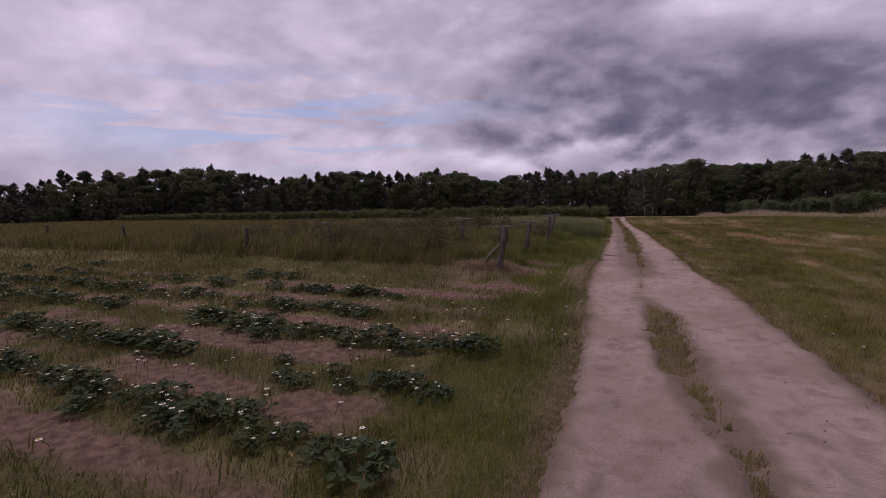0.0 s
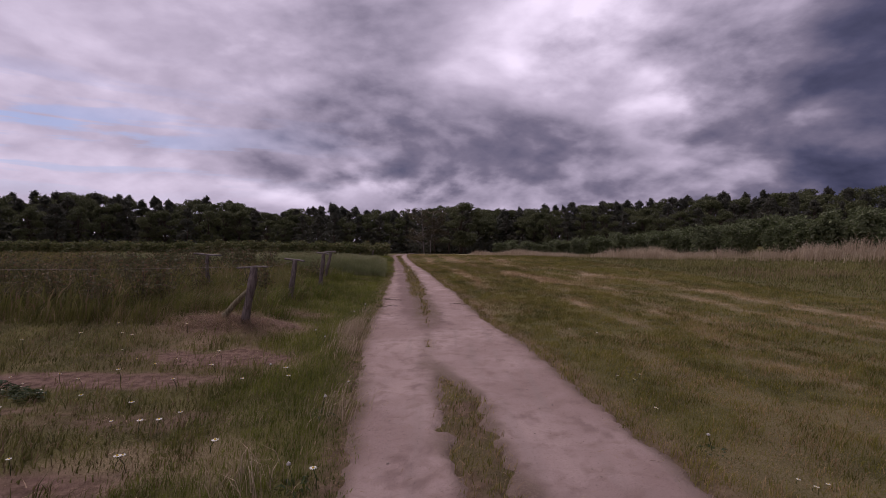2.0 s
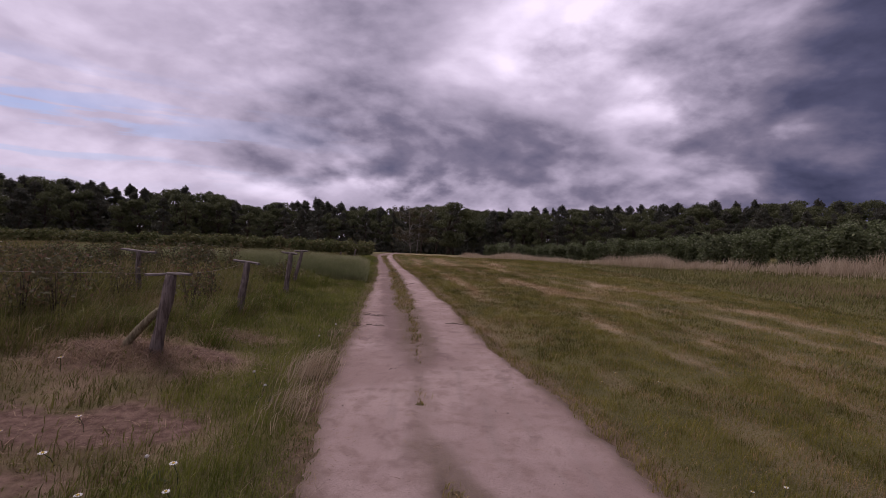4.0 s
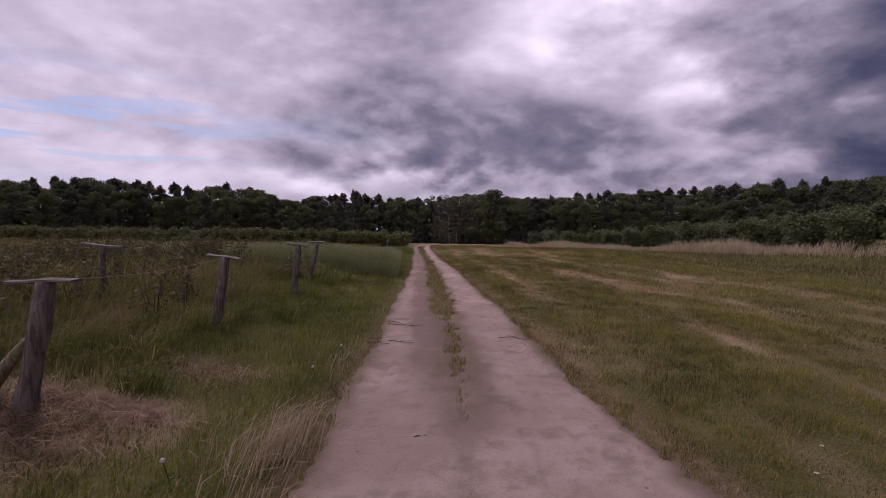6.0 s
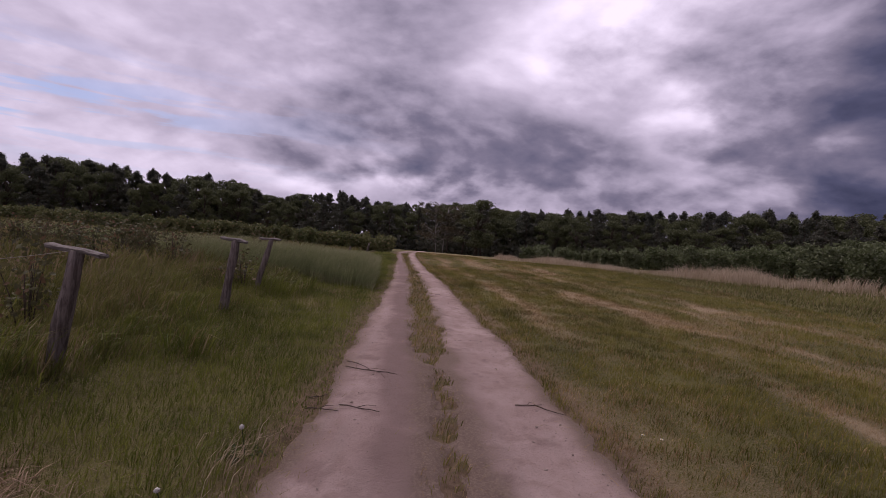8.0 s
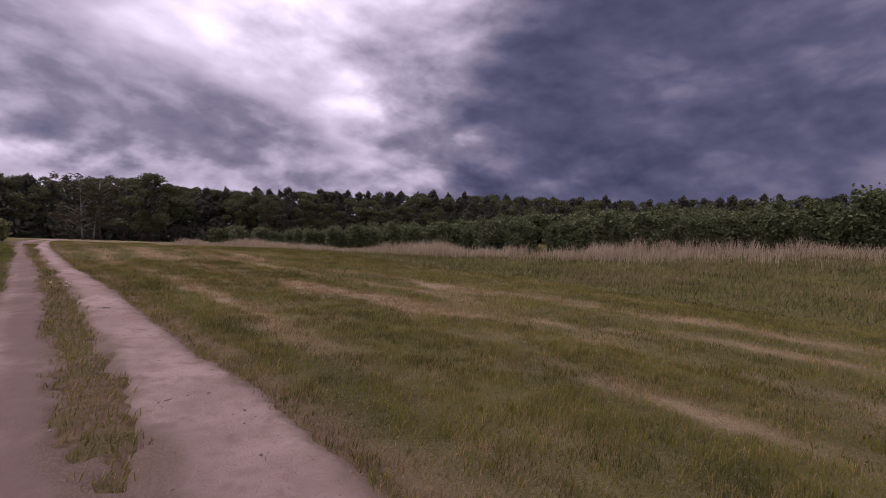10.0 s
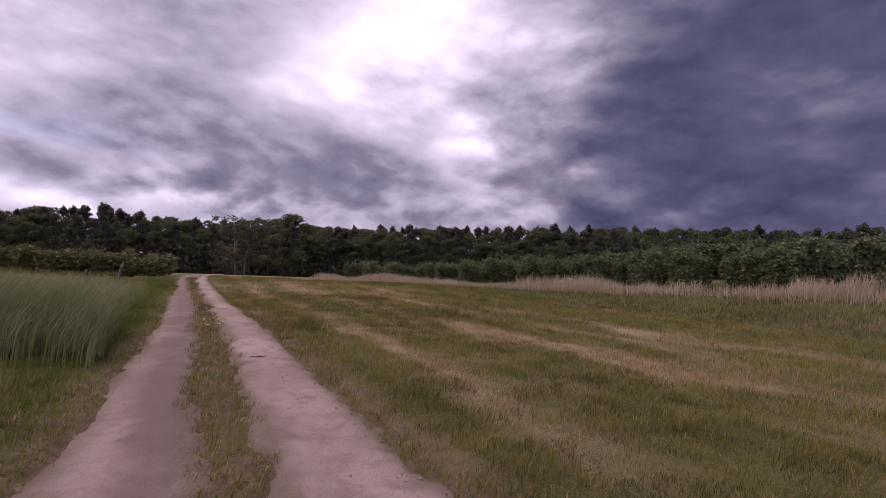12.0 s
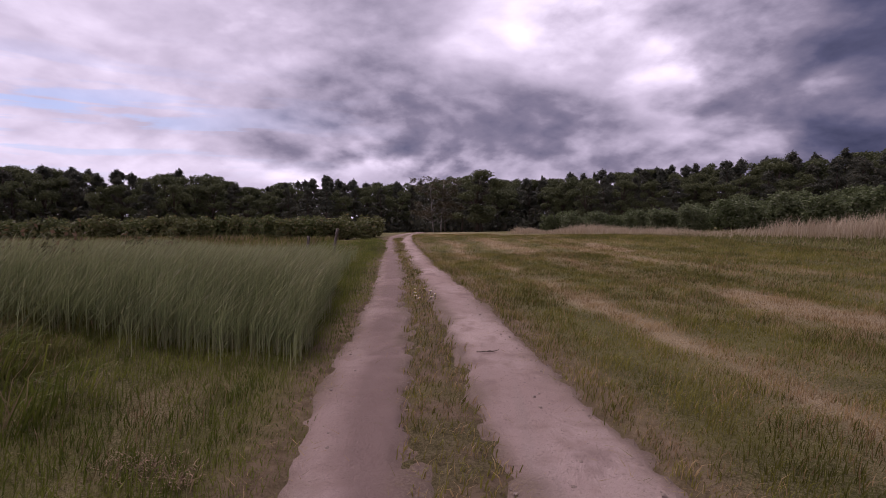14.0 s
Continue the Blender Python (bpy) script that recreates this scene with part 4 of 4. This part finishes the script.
def rye_field():
    x, y = scatter(-20, -1.2, 20.9, 33, 150)
    xn, yn = scatter(-7.0, -1.2, 20.9, 24.5, 850)
    x, y = np.concatenate([x, xn]), np.concatenate([y, yn])
    edge = np.interp(y, (21.0, 24.3, 30, 35.5), (-1.45, -2.0, -2.95, -4.1)) + (fbm(x, y, 1.2, 83) - 0.5) * 0.35
    front = 21.3 + (fbm(x, y, 0.9, 84) - 0.5) * 1.3 + np.random.normal(0, 0.18, len(x)) + np.where(x < -6.5, (-6.5 - x) * 0.7, 0)
    keep = (x < edge) & (y > front) & (y < 28.6 + np.clip(-5.5 - x, 0, 4))
    x, y, edge, front = x[keep], y[keep], edge[keep], front[keep]
    n = len(x)
    z = terrain(x, y)
    h = uniform(0.56, 0.82, n) * (0.5 + 0.5 * step(y - front, -0.1, 0.8)) * (0.84 + 0.16 * step(edge - x, 0, 0.5)) * (0.86 + 0.28 * fbm(x, y, 0.4, 85)) * np.interp(y, (21.5, 24, 28, 33), (1.0, 0.78, 0.55, 0.42))
    heading = np.random.normal(0.25, 0.5, n)
    lean = uniform(0.02, 0.2, n)
    v, f, k = blades(x, y, z, h, uniform(0.005, 0.010, n), lean, heading)
    dry = np.tile(np.array([0.75, 0.75, 0.15, 0.15, 0.35]), n) * np.repeat(uniform(0.4, 1.1, n), 5)
    shade = np.clip(np.random.rand(n) * 0.8 + (fbm(x, y, 2.5, 86, 3) - 0.5) * 1.6 + 0.1, 0, 1)
    tone = np.repeat(shade, 5)
    # leaves half way up, and a nodding ear on each stalk
    vs, fs, ds, ts = [v], [f], [dry], [tone]
    count = len(v)
    for lo, length in ((0.25, 0.30), (0.5, 0.26)):
        q = uniform(lo, lo + 0.2, n)
        bx, by = np.cos(heading) * lean * h * q * 0.4, np.sin(heading) * lean * h * q * 0.4
        v, f, k = blades(x + bx, y + by, z + h * q, uniform(length * 0.6, length, n), uniform(0.005, 0.010, n), uniform(0.4, 1.0, n), heading + np.random.normal(0, 0.9, n), False)
        vs.append(v), fs.append(f + count), ds.append(np.repeat(np.random.rand(n) * 0.25, 3)), ts.append(np.repeat(np.random.rand(n), 3))
        count += len(v)
    ex, ey, ez = x + np.cos(heading) * lean * h, y + np.sin(heading) * lean * h, z + h * 0.97
    v, f, k = blades(ex, ey, ez, uniform(0.06, 0.11, n), uniform(0.007, 0.012, n), uniform(0.5, 0.9, n), heading, False)
    vs.append(v), fs.append(f + count), ds.append(np.repeat(uniform(0.15, 0.5, n), 3)), ts.append(np.repeat(np.random.rand(n), 3))
    ob = raw("tall_rye", np.concatenate(vs), np.concatenate(fs), RYE, {"dry": np.clip(np.concatenate(ds), 0, 1), "tone": np.concatenate(ts)})
    tagged(ob, "tall green rye leaning in the wind beside the track", "grass", kind="stuff")


rye_field()


def straw_heap(name, cx, cy, rx, ry, count, length, label, up=0.25, dry=(0.0, 1.0)):
    """Loose dead stalks lying over one another."""
    x, y = np.random.normal(cx, rx, count), np.random.normal(cy, ry, count)
    z = terrain(x, y) + micro(x, y) + uniform(0.0, 0.05, count)
    n = count
    v, f, k = blades(x, y, z, uniform(length * 0.4, length, n), uniform(0.004, 0.009, n), uniform(0.75, 1.2, n), np.random.rand(n) * 6.283)
    v[:, 2] = np.repeat(z, 5) + (v[:, 2] - np.repeat(z, 5)) * np.repeat(uniform(0.05, up, n), 5)
    ob = raw(name, v, f, LITTER, {"dry": np.repeat(uniform(*dry, n), 5), "tone": np.repeat(np.random.rand(n), 5)})
    return tagged(ob, label, "straw", kind="stuff")


straw_heap("straw_litter", -2.85, 11.75, 0.55, 0.22, 2600, 0.36, "dead straw and soil heaped round the end post", 0.5, (0.3, 1.0))
straw_heap("straw_litter", -4.5, 6.0, 3.2, 2.0, 3200, 0.16, "dead straw strewn between the strawberry rows", 0.3, (0.5, 1.0))
straw_heap("straw_litter", -2.1, 10.15, 0.5, 0.26, 260, 0.2, "thin straw over a bare sandy patch", 0.3, (0.4, 1.0))
straw_heap("straw_litter", -2.1, 13.15, 0.3, 0.16, 700, 0.24, "flattened dead grass near the posts", 0.4)
straw_heap("straw_litter", -1.78, 19.8, 0.09, 0.05, 300, 0.05, "small heap of cut dry grass", 0.5)
straw_heap("straw_litter", -1.58, 19.72, 0.06, 0.04, 150, 0.06, "small heap of cut dry grass", 0.6)


def dead_tussock(cx, cy, count, tall, heading, label):
    n = count
    x, y = np.random.normal(cx, 0.13, n), np.random.normal(cy, 0.22, n)
    v, f, k = blades(x, y, terrain(x, y) - 0.01, uniform(tall * 0.5, tall, n), uniform(0.004, 0.008, n), uniform(0.4, 1.0, n), np.random.normal(heading, 0.55, n))
    ob = raw("dead_tussock", v, f, STRAW, {"dry": np.repeat(uniform(0.6, 1, n), 5), "tone": np.repeat(np.random.rand(n), 5)})
    tagged(ob, label, "grass", kind="stuff")


dead_tussock(-0.85, 11.7, 260, 0.46, 0.30, "bleached dead grass tussock leaning over the track edge")
dead_tussock(-0.72, 10.75, 150, 0.36, 0.25, "bleached dead grass tussock leaning over the track edge")
dead_tussock(-0.25, 8.4, 90, 0.30, 0.4, "few bleached dead stalks at the track edge")
dead_tussock(-0.55, 6.9, 70, 0.28, 2.0, "few bleached dead stalks at the track edge")
dead_tussock(-0.95, 13.7, 60, 0.26, 0.3, "few bleached dead stalks at the track edge")


# ---- strawberry plants and flowers ----
def make_strawberry(seed, flowers):
    global rng
    rng = np.random.default_rng(seed)
    rnd = random.Random(seed)
    plant_ob = new("strawberry_plant")
    vs, fs, count = [], [], 0
    bm = bmesh.new()
    for k in range(34):
        w, r = rnd.uniform(0, 6.283), 0.20 * math.sqrt(rnd.random())
        c = Vector((math.cos(w) * r, math.sin(w) * r, 0.06 + 0.12 * (1 - (r / 0.22) ** 2) * rnd.uniform(0.5, 1.1)))
        tube(bm, [(c.x * 0.15, c.y * 0.15, -0.01), c], [0.0022, 0.0018], 3, 0, rnd)
        tilt = Euler((rnd.uniform(-0.6, 0.6), rnd.uniform(-0.6, 0.6), w)).to_matrix()
        for t in (-1.9, 0, 1.9):
            spin = Matrix.Rotation(t, 3, "Z")
            L, W = rnd.uniform(0.045, 0.065), rnd.uniform(0.018, 0.026)
            shape = [(0.004, 0, 0), (L * 0.45, W, 0.008), (L * 0.85, W * 0.8, 0.004), (L, 0, -0.004), (L * 0.85, -W * 0.8, 0.004), (L * 0.45, -W, 0.008)]
            pts = [c + tilt @ (spin @ Vector(q)) for q in shape]
            vs += [tuple(q) for q in pts]
            fs += [(count, count + 1, count + 2, count + 3), (count, count + 3, count + 4, count + 5)]
            count += 6
    part("stem", bm, BERRY_LEAF, plant_ob)
    under(raw("leaves", np.array(vs), np.array(fs), BERRY_LEAF), plant_ob)
    for k in range(flowers):
        w, r = rnd.uniform(0, 6.283), rnd.uniform(0.05, 0.2)
        bm = bmesh.new()
        c = Vector((math.cos(w) * r, math.sin(w) * r, rnd.uniform(0.13, 0.2)))
        for q in range(5):
            a = q * 1.2566
            p = [c + Vector((math.cos(a + b) * l, math.sin(a + b) * l, z)) for b, l, z in ((0, 0.002, 0), (-0.55, 0.013, 0.003), (0, 0.019, 0.004), (0.55, 0.013, 0.003))]
            bm.faces.new([bm.verts.new(v) for v in p])
        fl = part("flower", bm, PETAL, plant_ob, "white five-petalled flower")
        bm = bmesh.new()
        bmesh.ops.create_icosphere(bm, subdivisions=1, radius=0.006, matrix=Matrix.Translation(c + Vector((0, 0, 0.004))))
        part("eye", bm, YELLOW, fl)
    return tagged(plant_ob, "leafy strawberry plant in white flower on sandy soil", "plant", "strawberry plants")


berries = [make_strawberry(100 + s, n) for s, n in enumerate((4, 2, 5, 3))]
for row in range(6):
    y0 = 3.8 + row * 1.22
    x = float(left_edge(y0)) - 1.15
    if row > 3:
        x -= 2.2
    while x > (-17 if row else -9):
        if fbm(np.array([x]), np.array([y0]), 0.8, 95)[0] > (0.42, 0.38, 0.42, 0.46, 0.48, 0.50)[row]:
            s = pick.uniform(0.5, 1.15)
            plant(pick.choice(berries), x, y0 + pick.gauss(0, 0.13), s, s * 1.3, 1.0, pick.uniform(0, 6.283), 0.05)
        x -= pick.uniform(0.18, 0.36) * (1 if x > -7 else 1.7)


def make_daisy(seed, tall):
    rnd = random.Random(seed)
    daisy = new("daisy")
    bm = bmesh.new()
    top = Vector((rnd.uniform(-0.05, 0.05), rnd.uniform(-0.05, 0.05), tall))
    tube(bm, [(0, 0, -0.02), top * 0.5 + Vector((0.01, 0, 0)), top], [0.0022, 0.002, 0.0018], 4, 0, rnd)
    part("stem", bm, BERRY_LEAF, daisy)
    bm = bmesh.new()
    for q in range(11):
        a = q * 6.283 / 11
        p = [top + Vector((math.cos(a + b) * l, math.sin(a + b) * l, 0.002)) for b, l in ((0, 0.003), (-0.2, 0.014), (0, 0.019), (0.2, 0.014))]
        bm.faces.new([bm.verts.new(v) for v in p])
    part("petals", bm, PETAL, daisy, "white ray petals")
    bm = bmesh.new()
    bmesh.ops.create_icosphere(bm, subdivisions=1, radius=0.007, matrix=Matrix.Translation(top + Vector((0, 0, 0.003))))
    part("eye", bm, YELLOW, daisy)
    return tagged(daisy, "small white daisy with a yellow eye in the grass", "flower", "daisies")


daisies = [make_daisy(s, h) for s, h in ((1, 0.09), (2, 0.06), (3, 0.12))]
for cx, cy, n, r in ((2.85, 9.4, 3, 0.12), (3.3, 7.1, 4, 0.15), (2.6, 8.4, 2, 0.15), (-0.74, 23.8, 6, 0.15), (3.0, 11.9, 3, 0.3), (1.75, 14.6, 2, 0.1), (-2.1, 7.3, 6, 0.5), (-1.6, 9.0, 6, 0.8), (-3.0, 6.0, 26, 1.3), (-4.0, 4.6, 22, 1.2), (-5.5, 7.0, 40, 2.0), (-4.5, 8.9, 30, 1.6), (-8, 9.0, 50, 2.6), (-12, 8.4, 50, 3.2), (-0.8, 6.4, 4, 0.4), (-0.85, 24.2, 2, 0.1)):
    for k in range(n):
        s = pick.uniform(0.8, 1.4) * (0.6 if cx > 1 else 1.0)
        plant(pick.choice(daisies), cx + pick.gauss(0, r), cy + pick.gauss(0, r * 0.6), s, s * 1.15, 1.0, pick.uniform(0, 6.283), 0.05)


def make_dandelion(seed, tall):
    rnd = random.Random(seed)
    plant_ob = new("dandelion")
    bm = bmesh.new()
    top = Vector((0.05, 0.02, tall))
    tube(bm, [(0, 0, -0.02), top * 0.55, top], [0.003, 0.0028, 0.0025], 5, 0, rnd)
    part("stem", bm, BERRY_LEAF, plant_ob)
    bm = bmesh.new()
    bmesh.ops.create_icosphere(bm, subdivisions=2, radius=0.015, matrix=Matrix.Translation(top))
    for v in bm.verts:
        v.co = top + (v.co - top) * rnd.uniform(0.8, 1.15)
    part("seed_head", bm, FLUFF, plant_ob, "round pale fluffy seed head")
    bm = bmesh.new()
    for q in range(9):
        a = q * 0.7 + rnd.uniform(-0.2, 0.2)
        l = rnd.uniform(0.11, 0.2)
        p = [Vector((math.cos(a + b) * l * k, math.sin(a + b) * l * k, z)) for b, k, z in ((0, 0.05, 0.02), (-0.14, 0.6, 0.09), (0, 1, 0.05), (0.14, 0.6, 0.09))]
        bm.faces.new([bm.verts.new(v) for v in p])
    part("leaves", bm, BERRY_LEAF, plant_ob)
    return tagged(plant_ob, "dandelion gone to seed at the grassy track edge", "flower", "dandelions")


clock = make_dandelion(5, 0.25)
for x, y, s in ((-0.93, 13.86, 1.0), (-1.0, 13.2, 0.8), (-1.25, 11.35, 0.9), (-1.1, 10.95, 0.8), (-0.4, 8.3, 0.9), (-0.2, 7.0, 0.9), (-1.3, 9.4, 0.8), (2.95, 7.6, 0.7)):
    plant(clock, x, y, s, 1.0, 1.0, pick.uniform(0, 6.283))


# ---- twigs, clods and crumbs on the track ----
def make_twig(x, y, length, turn, seed, forks=1):
    rnd = random.Random(seed)
    bm = bmesh.new()
    c, s = math.cos(turn), math.sin(turn)
    pts = []
    for k in range(6):
        q = k / 5 - 0.5
        side = 0.05 * length * math.sin(q * 5 + seed)
        pts.append((c * q * length - s * side, s * q * length + c * side, 0.012 + 0.012 * rnd.random()))
    tube(bm, pts, [0.005, 0.005, 0.0045, 0.004, 0.003, 0.002], 6, 0.15, rnd)
    for k in range(forks):
        j = 2 + k
        t2 = turn + rnd.choice((-1, 1)) * rnd.uniform(0.4, 0.8)
        l2 = length * rnd.uniform(0.3, 0.5)
        p = Vector(pts[j])
        tube(bm, [p, p + Vector((math.cos(t2) * l2 * 0.5, math.sin(t2) * l2 * 0.5, 0.015)), p + Vector((math.cos(t2) * l2, math.sin(t2) * l2, 0.004))], [0.0032, 0.0026, 0.0015], 5, 0.1, rnd)
    ob = part("twig", bm, TWIG, None, "", True)
    ob.location = (x, y, float(terrain(x, y) + micro(x, y) * 0.6) - 0.012)
    tagged(ob, "dry brown broken twig lying on the sandy track", "twig", "twigs on the track")


for k, (x, y, length, turn, forks) in enumerate(((-0.52, 15.72, 0.55, -0.25, 2), (-0.68, 15.88, 0.35, -0.7, 1), (-0.42, 14.72, 0.34, -0.15, 1), (-0.70, 14.65, 0.26, 0.1, 1), (0.98, 15.17, 0.26, 0.35, 1), (1.13, 15.06, 0.3, -0.7, 0), (-0.11, 21.58, 0.2, 0.3, 1), (0.32, 17.3, 0.15, 0.5, 0), (0.15, 12.1, 0.14, 0.1, 0), (0.28, 16.0, 0.16, 0.9, 0), (-0.8, 14.9, 0.16, 0.7, 0))):
    make_twig(x, y, length, turn, k, forks)


def make_clods():
    """Crumbs of turf and small stones strewn on the sand."""
    bm = bmesh.new()
    bmesh.ops.create_icosphere(bm, subdivisions=1, radius=1.0)
    base = np.array([v.co[:] for v in bm.verts])
    faces = np.array([[v.index for v in f.verts] for f in bm.faces])
    bm.free()
    n = 7000
    y = uniform(3, 30, n)
    a, b = np.interp(y, STRIP_Y, STRIP_L), np.interp(y, STRIP_Y, STRIP_R)
    edge = np.random.rand(n)
    x = np.where(edge < 0.45, np.where(np.random.rand(n) < 0.5, a, b) + np.random.normal(0, 0.12, n), np.where(edge < 0.7, right_edge(y) - np.abs(np.random.normal(0.1, 0.25, n)), uniform(left_edge(y), right_edge(y), n)))
    keep = roadness(x, y) > 0.6
    x, y = x[keep], y[keep]
    n = len(x)
    size = 0.002 + 0.010 * np.random.rand(n) ** 6
    v = base[None] * size[:, None, None] * np.random.uniform(0.6, 1.3, (n, len(base), 1)) * np.array([1.2, 1.2, 0.7])
    v = v + np.stack([x, y, terrain(x, y) + micro(x, y) * 0.6 - 0.008 + size * 0.3], 1)[:, None, :]
    f = faces[None] + (np.arange(n) * len(base))[:, None, None]
    tagged(raw("clods", v.reshape(-1, 3), f.reshape(-1, 3), CLOD, None, False), "crumbs of turf and small stones on the sand", "clods", kind="stuff")


make_clods()


def edge_litter():
    """Bits of dead grass along the edges of the sand."""
    n = 16000
    y = uniform(3, 32, n)
    a, b = np.interp(y, STRIP_Y, STRIP_L), np.interp(y, STRIP_Y, STRIP_R)
    which = np.random.rand(n)
    off = np.random.normal(0, 0.14, n)
    x = np.select([which < 0.36, which < 0.72, which < 0.86], [left_edge(y) + off, right_edge(y) + off, a + off * 0.8], b + off * 0.8)
    z = terrain(x, y) + micro(x, y) * 0.8 + 0.004
    v, f, k = blades(x, y, z, uniform(0.02, 0.09, n), uniform(0.002, 0.005, n), uniform(0.8, 1.2, n), np.random.rand(n) * 6.283, False)
    v[:, 2] = np.repeat(z, 3) + (v[:, 2] - np.repeat(z, 3)) * np.repeat(uniform(0.05, 0.7, n), 3)
    green = np.random.rand(n) < 0.35
    ob = raw("edge_litter", v, f, MEADOW, {"dry": np.repeat(np.where(green, 0.1, uniform(0.5, 1, n)), 3), "tone": np.repeat(np.random.rand(n) * 0.7, 3)})
    tagged(ob, "bits of dead and green grass along the track edges", "litter", kind="stuff")


edge_litter()
